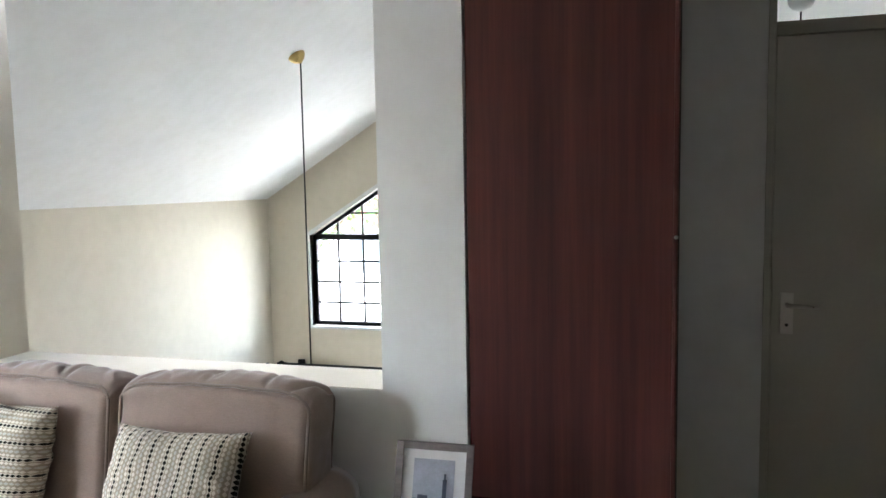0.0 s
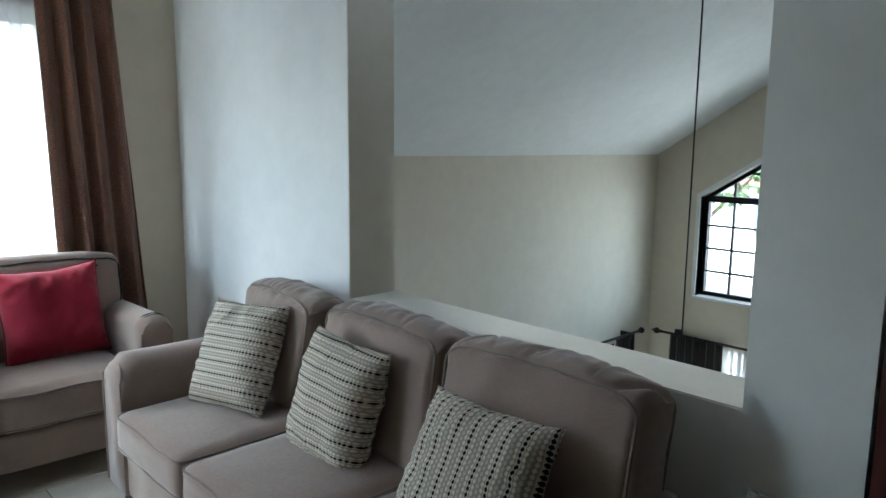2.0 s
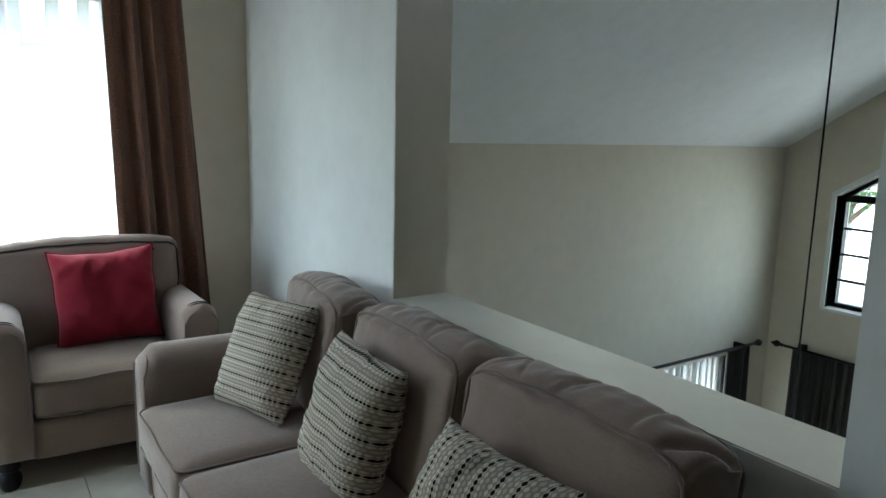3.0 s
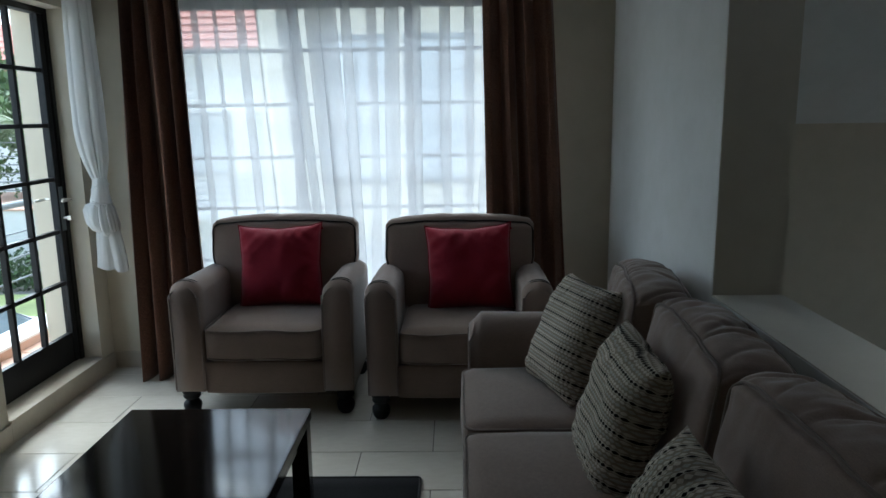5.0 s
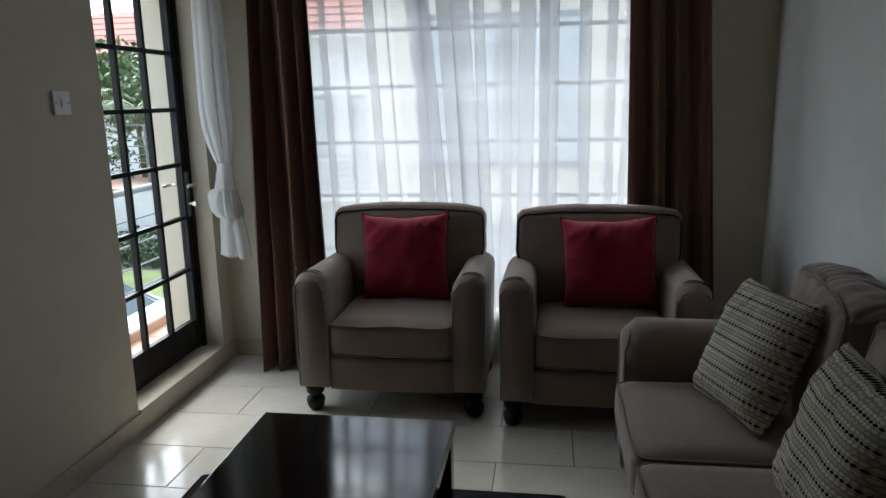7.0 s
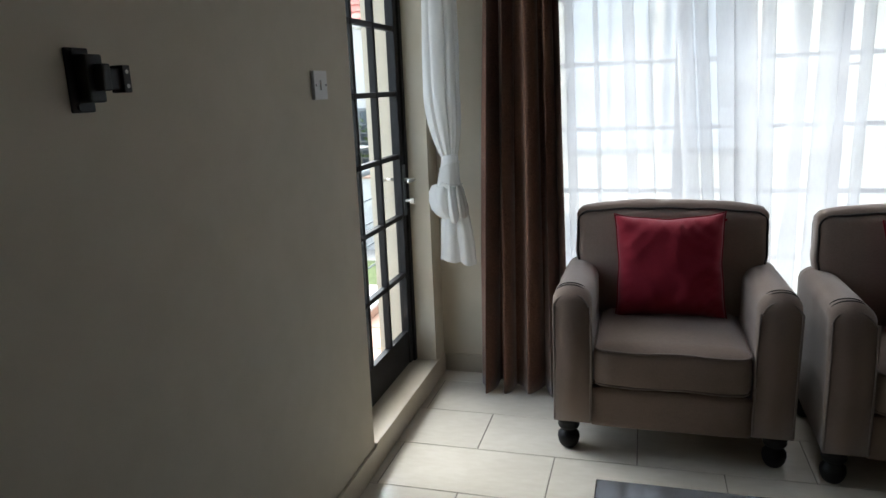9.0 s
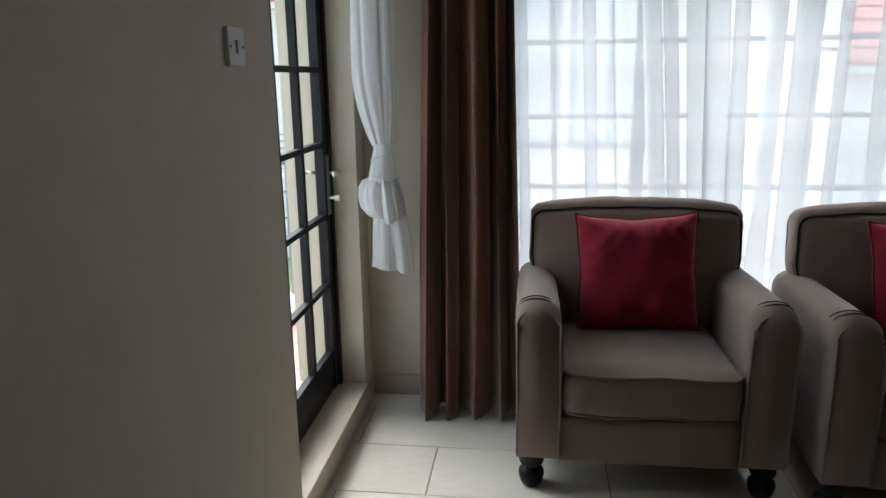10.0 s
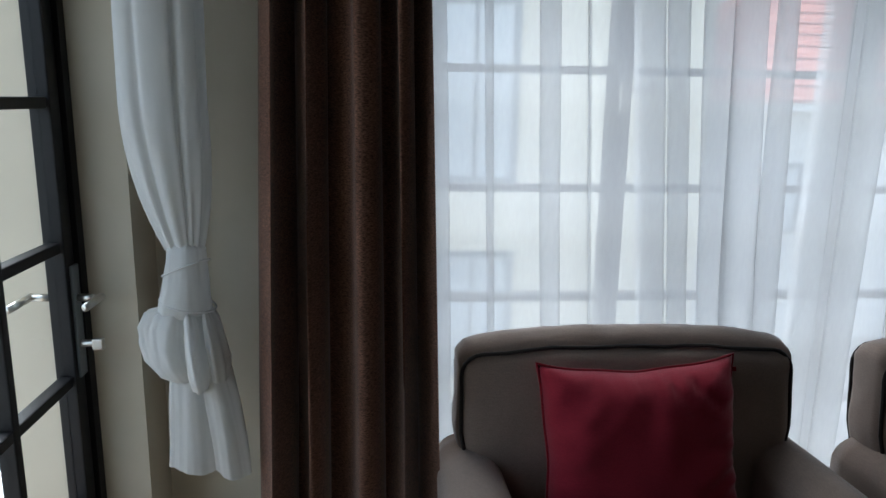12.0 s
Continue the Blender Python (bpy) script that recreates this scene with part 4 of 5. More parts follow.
def tied_sheer():
    """A white voile gathered in a column, knotted, with its tail hanging below."""
    c = thing("tied_curtain", pose(-3.985, -0.625, 0), "white voile curtain gathered and knotted beside the door", "curtain")
    bm = bmesh.new()
    seg = 120
    creases = ((0.30, 0.07, 0.30), (-0.55, 0.10, 0.16), (0.95, 0.10, 0.14), (-1.15, 0.12, 0.12), (1.9, 0.2, 0.2), (-2.2, 0.2, 0.2))
    rings = []
    for j in range(41):
        s = j / 40
        z = 2.30 + (1.135 - 2.30) * s
        g = max(0.0, (s - 0.74) / 0.26)
        r = 0.070 + 0.020 * min(1.0, s / 0.6) - 0.052 * g ** 2.2
        ring = []
        for i in range(seg):
            a = 2 * math.pi * i / seg - math.pi
            f = 1 + 0.05 * math.sin(2 * a + 1.0 + 0.6 * s) + 0.10 * noise.noise(Vector((2.0 * math.cos(a), 2.0 * math.sin(a), 1.6 * s)))
            f -= sum(d * math.exp(-((a - c0 - 0.15 * math.sin(2 * s + c0)) / w) ** 2) for c0, w, d in creases) * (0.45 + 0.55 * s)
            f += 0.08 * g * math.sin(13 * a + 2)
            ring.append(bm.verts.new((0.62 * r * f * math.cos(a), r * f * math.sin(a) - 0.010 + 0.024 * g ** 1.3, z)))
        rings.append(ring)
    for a, b in zip(rings, rings[1:]):
        for i in range(seg):
            bm.faces.new((a[i], a[(i + 1) % seg], b[(i + 1) % seg], b[i]))
    part("gathered_cloth", bm, M["sheerthick"], c, smooth=True)

    def pouch(name, prof, pleats, depth, oy, squash=0.7, twist=0.5, label="", hem=0.0, crumple=1.0):
        """Pleated cloth round a core, from (radius, height, y offset) rings."""
        b = bmesh.new()
        rr = []
        for j, (r, z, dy) in enumerate(prof):
            ring = []
            for i in range(seg):
                a = 2 * math.pi * i / seg
                f = 1 + depth * math.sin(pleats * a + twist * j) + 0.5 * depth * math.sin((2 * pleats + 1) * a + 1.3) + 0.26 * crumple * noise.noise(Vector((2.2 * math.cos(a), 2.2 * math.sin(a), 9 * z + 3 * oy * 40))) + 0.10 * crumple * noise.noise(Vector((5 * math.cos(a), 5 * math.sin(a), 22 * z + oy * 90)))
                zz = z - (hem * (0.5 + 0.5 * math.sin(2 * a + 0.8)) if j == len(prof) - 1 else 0)
                ring.append(b.verts.new((squash * r * f * math.cos(a), oy + dy + r * f * math.sin(a), zz)))
            rr.append(ring)
        for p, q in zip(rr, rr[1:]):
            for i in range(seg):
                b.faces.new((p[i], p[(i + 1) % seg], q[(i + 1) % seg], q[i]))
        return part(name, b, M["sheerthick"], c, label, smooth=True)

    pouch("knot", [(0.030, 1.150, 0.016), (0.040, 1.140, 0.016), (0.042, 1.115, 0.015), (0.046, 1.085, 0.013), (0.050, 1.055, 0.011), (0.055, 1.025, 0.009), (0.056, 1.008, 0.008), (0.042, 0.995, 0.008)], 2, 0.03, 0.0, 0.8, 0.35, "tight white knot", 0.0, 0.4)
    for k, (z, tilt) in enumerate(((1.098, 0.020), (1.022, -0.012))):
        pts = [(0.0395 * (1 + 0.18 * k) * math.cos(t), 0.013 + 0.048 * (1 + 0.17 * k) * math.sin(t), z + tilt * math.sin(t + 0.4)) for t in [2 * math.pi * i / 28 for i in range(28)]]
        part("wrap_edge", tube(bmesh.new(), pts, 0.0022, True, 6), M["sheerthick"], c, smooth=True)
    pouch("bow_loop", [(0.030, 1.015, 0.012), (0.048, 1.005, 0.0), (0.058, 0.975, -0.006), (0.060, 0.935, -0.008), (0.056, 0.895, -0.002), (0.046, 0.865, 0.012), (0.026, 0.850, 0.024)], 3, 0.07, -0.022, 0.75, 0.15)
    pouch("bow_loop", [(0.018, 1.015, -0.004), (0.026, 0.99, 0.0), (0.030, 0.95, 0.004), (0.032, 0.91, 0.008), (0.030, 0.87, 0.012), (0.022, 0.84, 0.014), (0.010, 0.83, 0.014)], 2, 0.16, 0.022, 1.9, 0.3)
    pouch("bow_loop", [(0.014, 1.01, -0.008), (0.022, 0.985, -0.002), (0.026, 0.94, 0.006), (0.028, 0.895, 0.012), (0.022, 0.86, 0.014), (0.010, 0.85, 0.014)], 2, 0.18, 0.058, 1.6, 0.3)
    pouch("tail", [(0.026, 1.0, 0.0), (0.036, 0.93, -0.002), (0.042, 0.87, -0.003), (0.046, 0.80, -0.004), (0.050, 0.73, -0.004), (0.052, 0.655, -0.005)], 2, 0.12, 0.012, 0.5, 0.05, "hanging white tail", 0.012, 0.7)
    pouch("tail", [(0.026, 1.01, 0.012), (0.034, 0.95, 0.024), (0.040, 0.88, 0.036), (0.044, 0.80, 0.048), (0.046, 0.72, 0.058), (0.046, 0.65, 0.066)], 2, 0.14, 0.018, 0.6, 0.06, "hanging white tail", 0.02, 0.7)
    return c


tied_sheer()
rod2 = thing("curtain_rod", pose(0, 0, 0), "black curtain rod over the balcony door", "curtain rod")
part("pole", cyl(bmesh.new(), (-4.12, -0.625, 2.31), (-3.0, -0.625, 2.31), 0.010), M["black"], rod2, smooth=True)
for x in (-4.1, -3.05):
    part("bracket", box(x - 0.01, YL, 2.30, x + 0.01, -0.615, 2.32), M["black"], rod2)


# ---- fittings on the south wall ----
def face_plate(name, x0, x1, z0, z1, label, category, bits, group=""):
    c = thing(name, pose((x0 + x1) / 2, YL, (z0 + z1) / 2), label, category, group)
    w, h = abs(x1 - x0), z1 - z0
    part("plate", box(-w / 2, 0, -h / 2, w / 2, 0.012, h / 2), M["plastic"], c, bevel=0.003)
    for nm, bx, bz, bw, bh, mt in bits:
        part(nm, box(bx - bw / 2, 0.0118, bz - bh / 2, bx + bw / 2, 0.0128 if mt == "slot" else 0.017, bz + bh / 2), M[mt], c)
    return c


face_plate("light_switch", -2.967, -2.875, 1.425, 1.513, "white plastic double light switch on the wall", "switch", [("rocker", 0.0, 0.0, 0.014, 0.03, "plastic"), ("screw", -0.035, 0, 0.006, 0.006, "slot"), ("screw", 0.035, 0, 0.006, 0.006, "slot")])


def socket_bits(c):
    return [("pin_hole", c, 0.018, 0.006, 0.012, "slot"), ("pin_hole", c - 0.014, -0.012, 0.011, 0.005, "slot"), ("pin_hole", c + 0.014, -0.012, 0.011, 0.005, "slot")]


face_plate("wall_socket", -2.06, -1.905, 0.255, 0.345, "white twin power socket with switches", "socket", socket_bits(-0.048) + socket_bits(0.048) + [("rocker", -0.012, 0.02, 0.012, 0.022, "plastic"), ("rocker", 0.012, 0.02, 0.012, 0.022, "plastic")], "wall sockets")
face_plate("aerial_socket", -1.89, -1.795, 0.255, 0.345, "white aerial outlet plate", "socket", [("outlet", -0.01, 0, 0.012, 0.012, "slot"), ("outlet", 0.022, 0, 0.006, 0.006, "slot")], "wall sockets")
face_plate("wall_socket", -1.78, -1.625, 0.255, 0.345, "white twin power socket with switches", "socket", socket_bits(-0.048) + socket_bits(0.048) + [("rocker", -0.012, 0.02, 0.012, 0.022, "plastic"), ("rocker", 0.012, 0.02, 0.012, 0.022, "plastic")], "wall sockets")
tv = thing("tv_bracket", pose(-1.935, YL, 1.485), "black steel swivel bracket for a television", "bracket")
part("wall_plate", box(-0.028, 0, -0.057, 0.028, 0.006, 0.057), M["black"], tv, bevel=0.003)
part("body", put(bmesh.new(), (-0.028, 0.006, -0.04, 0.012, 0.034, 0.045), (-0.022, 0.034, -0.02, 0.0, 0.055, 0.028)), M["black"], tv, bevel=0.004)
part("arm", put(bmesh.new(), (-0.058, 0.022, -0.018, -0.028, 0.045, 0.02)), M["black"], tv, bevel=0.003)
part("end_plate", box(-0.076, 0.022, -0.024, -0.056, 0.052, 0.026), M["black"], tv, bevel=0.002)
for z in (-0.012, 0.014):
    part("bolt_hole", cyl(bmesh.new(), (-0.066, 0.0515, z), (-0.066, 0.0528, z), 0.004), M["plastic"], tv)
for z in (-0.047, 0.047):
    part("bolt", cyl(bmesh.new(), (0.012, 0.004, z), (0.012, 0.011, z), 0.007, seg=6), M["black"], tv)

# ---- side table with the framed picture, beside the sofa ----
st = thing("side_table", pose(-0.66, 1.92, 0), "small black side table beside the sofa", "table")
part("tabletop", box(-0.1, -0.2, 0.50, 0.13, 0.2, 0.53), M["blackwood"], st, bevel=0.004)
for x in (-0.08, 0.11):
    for y in (-0.17, 0.17):
        part("leg", box(x - 0.015, y - 0.015, 0, x + 0.015, y + 0.015, 0.50), M["blackwood"], st, bevel=0.002)
pf = thing("picture_frame", pose(-0.643, 1.785, 0.530, 0, 0, 12) @ pose(0, 0, 0, -14, 0, 0) @ pose(0, 0, 0, 0, 4, 0), "grey wooden picture frame with a pale city print", "picture")
fw, fh = 0.212, 0.272
for nm, b in (("frame_side", (-fw / 2, 0, 0, -fw / 2 + 0.02, 0.02, fh)), ("frame_side", (fw / 2 - 0.02, 0, 0, fw / 2, 0.02, fh)), ("frame_rail", (-fw / 2 + 0.02, 0, 0, fw / 2 - 0.02, 0.02, 0.02)), ("frame_rail", (-fw / 2 + 0.02, 0, fh - 0.02, fw / 2 - 0.02, 0.02, fh))):
    part(nm, box(*b), M["greywood"], pf, bevel=0.002)
part("mat_board", box(-fw / 2 + 0.02, 0.010, 0.02, fw / 2 - 0.02, 0.014, fh - 0.02), M["paper"], pf)
part("print", box(-0.056, 0.0085, 0.05, 0.056, 0.0098, fh - 0.045), M["inklight"], pf)
bm = bmesh.new()
rnd = random.Random(5)
x = -0.054
while x < 0.05:
    w = rnd.uniform(0.006, 0.016)
    put(bm, (x, 0.0070, 0.052, min(x + w, 0.055), 0.0083, 0.085 + rnd.random() * 0.05))
    x += w
put(bm, (0.025, 0.0068, 0.1, 0.036, 0.0083, 0.175), (0.028, 0.0068, 0.175, 0.033, 0.0083, 0.19))
part("skyline", bm, M["ink"], pf, "grey printed skyline")
part("strut", box(-0.02, 0.02, 0.01, 0.02, 0.026, 0.17), M["greywood"], pf).matrix_local = pose(0, 0.0, 0.0, 0, 0, 0)

# ---- pendant cord and curtains in the hall ----
pc = thing("pendant_light", pose(-2.46, 4.8, roof_z(-2.46)), "long dark pendant cord from a brass ceiling rose", "lamp")
part("ceiling_rose", shift(lathe(bmesh.new(), [(0.066, 0.01), (0.066, 0.0), (0.058, -0.02), (0.040, -0.042), (0.016, -0.058), (0.006, -0.066)], 24), pose(0, 0, 0, 0, -31.6, 0)), M["brass"], pc, "domed brass ceiling rose", smooth=True)
part("cord", cyl(bmesh.new(), (0.03, 0, -0.05), (0.03, 0, -3.4), 0.0055), M["black"], pc, smooth=True)


pc2 = thing("pendant_light", pose(0.848, 4.75, 2.56), "pendant cord from a pale ceiling rose beyond the door", "lamp")
part("ceiling_rose", lathe(bmesh.new(), [(0.075, 0.0), (0.07, -0.03), (0.05, -0.055), (0.012, -0.07)], 24), M["plastic"], pc2, smooth=True)
part("cord", cyl(bmesh.new(), (0, 0, -0.06), (0, 0, -0.75), 0.005), M["black"], pc2, smooth=True)
part("shade", lathe(bmesh.new(), [(0.03, -0.72), (0.05, -0.75), (0.14, -0.88), (0.15, -0.9), (0.13, -0.9)], 24), M["plastic"], pc2, smooth=True)


def ornate_rod(m, length, label):
    """Local: along x from its finial at 0."""
    c = thing("curtain_rod", m, label, "curtain rod")
    part("pole", cyl(bmesh.new(), (0.06, 0, 0), (length, 0, 0), 0.014), M["black"], c, smooth=True)
    part("finial", shift(lathe(bmesh.new(), [(0.012, 0), (0.02, 0.012), (0.012, 0.022), (0.03, 0.05), (0.034, 0.07), (0.02, 0.095), (0.006, 0.125)], 14), pose(0.08, 0, 0, 0, -90, 0)), M["black"], c, "turned black finial", smooth=True)
    part("bracket", put(bmesh.new(), (0.24, -0.012, -0.02, 0.27, 0.10, 0.04), (0.235, -0.02, 0.0, 0.275, 0.015, 0.06)), M["black"], c, bevel=0.004)
    return c


ornate_rod(pose(-4.06, 7.36, -0.53), 2.1, "dark wrought curtain rod on the gable wall")
ornate_rod(pose(-4.1, 7.15, -0.50, 0, 0, -90) @ pose(0, 0, 0, 180, 0, 0), 2.7, "dark wrought curtain rod on the hall's side wall")
HALL = "dark curtain gathered on a rod in the hall below"
curtain("hall_curtain", -3.89, -3.30, -2.6, -0.54, 7.37, 7, 0.035, M["hallcurtain"], HALL, "curtain", "hall curtains", 21, along="x")
curtain("hall_curtain", 6.62, 7.0, -2.6, -0.52, -4.10, 5, 0.035, M["hallcurtain"], HALL, "curtain", "hall curtains", 22)
curtain("hall_sheer", 4.7, 6.6, -2.6, -0.56, -4.14, 20, 0.02, M["hallsheer"], "white voile curtain in the hall below", "curtain", "hall sheers", 23, thick=0)
curtain("hall_sheer", -3.3, -2.1, -2.6, -0.58, 7.40, 14, 0.02, M["hallsheer"], "white voile curtain in the hall below", "curtain", "hall sheers", 24, along="x", thick=0)


# ---- outdoors ----
GZ = -3.0
bm = bmesh.new()
bmesh.ops.create_grid(bm, x_segments=2, y_segments=2, size=600)
structure("ground", shift(bm, Matrix.Translation((0, 0, GZ))), M["paving"], "grey paved ground round the houses")
structure("road", box(-11.6, -60, GZ, -6.5, 40, GZ + 0.02), M["tarmac"], "dark tarmac drive between the houses")
structure("lawn", box(-17.6, -22, GZ, -12.95, -2.0, GZ + 0.10), M["grass"], "patchy green lawn beside the drive")
structure("kerb", box(-12.95, -22, GZ, -12.8, -2.0, GZ + 0.13), M["paving"], "pale concrete kerb along the lawn", 0.02)
for i, (x, y) in enumerate(((-14.6, -6.4), (-13.6, -6.0), (-15.7, -6.9))):
    slab = thing("paving_slab", pose(x, y, GZ + 0.10, 0, 0, 14), "pale square stepping slab in the lawn", "slab", "stepping slabs")
    part("slab", box(-0.55, -0.45, 0, 0.55, 0.45, 0.05), M["outwhite"], slab, bevel=0.01)
    part("inset", box(-0.38, -0.28, 0.05, 0.38, 0.28, 0.056), M["paving"], slab)

# the narrow balcony outside the door, its kerb and its guard rail
bal = structure("balcony_slab", box(-5.2, -1.52, -0.35, -2.3, YO - 0.001, 0.06), M["outwhite"], "narrow concrete balcony outside the door")
for i in range(9):
    part("tile", box(-5.19 + i * 0.32, -1.338, 0.06, -4.88 + i * 0.32, YO - 0.004, 0.08), M["terracotta"], bal, bevel=0.002)
part("kerb", box(-5.2, -1.50, 0.06, -2.3, -1.342, 0.13), M["terracotta"], bal, "terracotta kerb at the balcony's edge")
part("coping", box(-5.2, -1.54, 0.13, -2.3, -1.335, 0.148), M["outwhite"], bal, "white painted coping", bevel=0.004)
gr = thing("guard_rail", pose(0, -1.43, 0), "grey steel guard rail round the balcony", "railing")
part("handrail", cyl(bmesh.new(), (-5.2, 0, 0.945), (-2.3, 0, 0.945), 0.021), M["rail"], gr, "thick grey handrail", smooth=True)
for z in (0.77, 0.62, 0.48, 0.34):
    part("rail", cyl(bmesh.new(), (-5.2, 0, z), (-2.3, 0, z), 0.006, seg=8), M["rail"], gr, smooth=True)
for x in (-5.18, -2.32):
    part("post", cyl(bmesh.new(), (x, 0, 0.148), (x, 0, 0.93), 0.016), M["rail"], gr, smooth=True)


def leaves(bm, n, centre, radii, size, rnd, droop=0.3):
    """Small leaf quads scattered through an uneven ellipsoid."""
    c = Vector(centre)
    k = 0
    while k < n:
        p = Vector((rnd.uniform(-1, 1), rnd.uniform(-1, 1), rnd.uniform(-1, 1)))
        if p.length > 1 or p.length < 0.35:
            continue
        if noise.noise(p * 2.6 + c) < -0.12:
            k += 1
            continue
        q = c + Vector((p[i] * radii[i] for i in range(3)))
        a = Vector((rnd.uniform(-1, 1), rnd.uniform(-1, 1), rnd.uniform(-1, 0.4) - droop)).normalized()
        b = a.orthogonal().normalized()
        b = Matrix.Rotation(rnd.uniform(0, 6.3), 3, a) @ b
        s = size * rnd.uniform(0.6, 1.3)
        bm.faces.new([bm.verts.new(q), bm.verts.new(q + a * s * 0.5 + b * s * 0.28), bm.verts.new(q + a * s), bm.verts.new(q + a * s * 0.5 - b * s * 0.28)])
        k += 1
    return bm


def broadleaf(x, y, z, height, spread, seed, label):
    rnd = random.Random(seed)
    t = thing("tree", pose(x, y, z), label, "tree", "garden trees")
    bm = bmesh.new()
    cyl(bm, (0, 0, 0), (0.1, 0.05, height * 0.5), 0.16, 0.09, 10)
    for i in range(6):
        a = i * 1.05 + rnd.random()
        cyl(bm, (0.1, 0.05, height * (0.38 + 0.02 * i)), (math.cos(a) * spread * 0.6, math.sin(a) * spread * 0.6, height * (0.62 + 0.05 * i)), 0.07, 0.02, 7)
    part("trunk", bm, M["bark"], t, smooth=True)
    bm = bmesh.new()
    for i in range(9):
        a = i * 0.9 + rnd.random()
        r = spread * (0.25 + 0.45 * rnd.random())
        leaves(bm, 420, (math.cos(a) * r, math.sin(a) * r, height * (0.6 + 0.38 * rnd.random())), (spread * 0.5, spread * 0.5, height * 0.16), 0.30, rnd)
    part("crown", bm, M["leaf"], t)
    return t


def palm(x, y, z, height, seed):
    rnd = random.Random(seed)
    t = thing("palm_tree", pose(x, y, z), "green palm with arching fronds", "tree", "palms")
    bm = bmesh.new()
    for i in range(8):
        cyl(bm, (0.03 * i, 0, height * i / 8), (0.03 * (i + 1), 0, height * (i + 1) / 8), 0.14 - 0.008 * i, 0.12 - 0.008 * i, 10)
    part("trunk", bm, M["bark"], t, smooth=True)
    bm = bmesh.new()
    for f in range(22):
        a, up, ln = f * 2.4 + rnd.random(), rnd.uniform(-0.1, 1.1), rnd.uniform(1.5, 2.2)
        d = Vector((math.cos(a), math.sin(a), 0))
        side = Vector((-d.y, d.x, 0))
        for i in range(22):
            s = i / 22
            p = Vector((0.24, 0, height)) + d * ln * s + Vector((0, 0, up * s * 1.4 - 1.5 * s * s))
            w = 0.55 * math.sin(math.pi * min(1, 0.12 + s * 0.9))
            for sg in (-1, 1):
                tip = p + side * sg * w + d * 0.22 + Vector((0, 0, -0.22 * w - 0.1))
                bm.faces.new([bm.verts.new(p), bm.verts.new(p + d * 0.045), bm.verts.new(tip)])
    part("crown", bm, M["palm"], t)
    return t


palm(-22.5, -12.2, -1.7, 3.0, 3)
palm(-23.5, -14.4, -1.7, 3.6, 4)
broadleaf(-25.5, -13.0, -1.7, 4.6, 2.6, 6, "leafy green garden tree behind a railing")
broadleaf(-26.5, -17.0, -1.7, 5.4, 3.0, 7, "leafy green garden tree behind a railing")
broadleaf(-23.0, -18.5, -3.0, 5.8, 2.8, 8, "leafy green garden tree behind a railing")
broadleaf(-5.6, 15.5, -3.0, 7.2, 2.6, 9, "leafy green tree outside the gable window")
broadleaf(-9.2, 18.5, -3.0, 6.4, 2.6, 10, "leafy green tree outside the gable window")

rnd = random.Random(31)
bm = bmesh.new()
for i in range(26):
    leaves(bm, 420, (-18.3 + rnd.uniform(-0.15, 0.15), -18.5 + i * 0.42, GZ + 0.5 + rnd.uniform(-0.05, 0.08)), (0.5, 0.45, 0.58), 0.15, rnd, 0.0)
tagged(link("hedge", bm, M["hedge"]), "dense dark green clipped hedge beside the lawn", "hedge", "", "stuff")
bm = bmesh.new()
for i in range(16):
    leaves(bm, 160, (-22.0 + rnd.uniform(-0.3, 0.3), -20.0 + i * 0.78, -0.2 + rnd.uniform(-0.1, 0.3)), (0.5, 0.7, 0.8), 0.2, rnd, 0.0)
tagged(link("shrubbery", bm, M["leaf"]), "green shrubs behind the terrace railing", "shrub", "", "stuff")

# the neighbour's raised terrace
ter = thing("terrace", pose(0, 0, 0), "raised white garden terrace with a glass and steel railing", "terrace")
part("retaining_wall", box(-24.0, -24.0, GZ, -19.2, -6.9, -0.95), M["outwhite"], ter)
part("paving", box(-24.0, -24.0, -0.95, -19.15, -6.9, -0.90), M["terracotta"], ter)
for i in range(6):
    part("post", box(-20.95, -20.0 + i * 2.2, -0.90, -20.90, -19.95 + i * 2.2, 0.85), M["rail"], ter)
for z in (-0.55, -0.30, -0.05, 0.20, 0.45, 0.85):
    part("rail", cyl(bmesh.new(), (-20.92, -20.0, z), (-20.92, -7.0, z), 0.018, seg=8), M["rail"], ter, smooth=True)
gtb = thing("garden_table", pose(-20.2, -8.0, -0.90), "round garden table on a pedestal", "table")
part("tabletop", lathe(bmesh.new(), [(0.50, 0.72), (0.52, 0.735), (0.50, 0.75)], 28), M["outwhite"], gtb, smooth=True)
part("pedestal", lathe(bmesh.new(), [(0.28, 0.0), (0.26, 0.04), (0.05, 0.10), (0.045, 0.70), (0.16, 0.72)], 18), M["black"], gtb, smooth=True)
ball = thing("toy", pose(-19.6, -9.25, -0.90), "round yellow plastic toy on the terrace", "toy")
part("body", shift(soft((0.30, 0.55, 0.32), 0.15, (0, 0, 0), 10, 0.0), pose(0, 0, 0.16)), M["yellow"], ball, smooth=True)


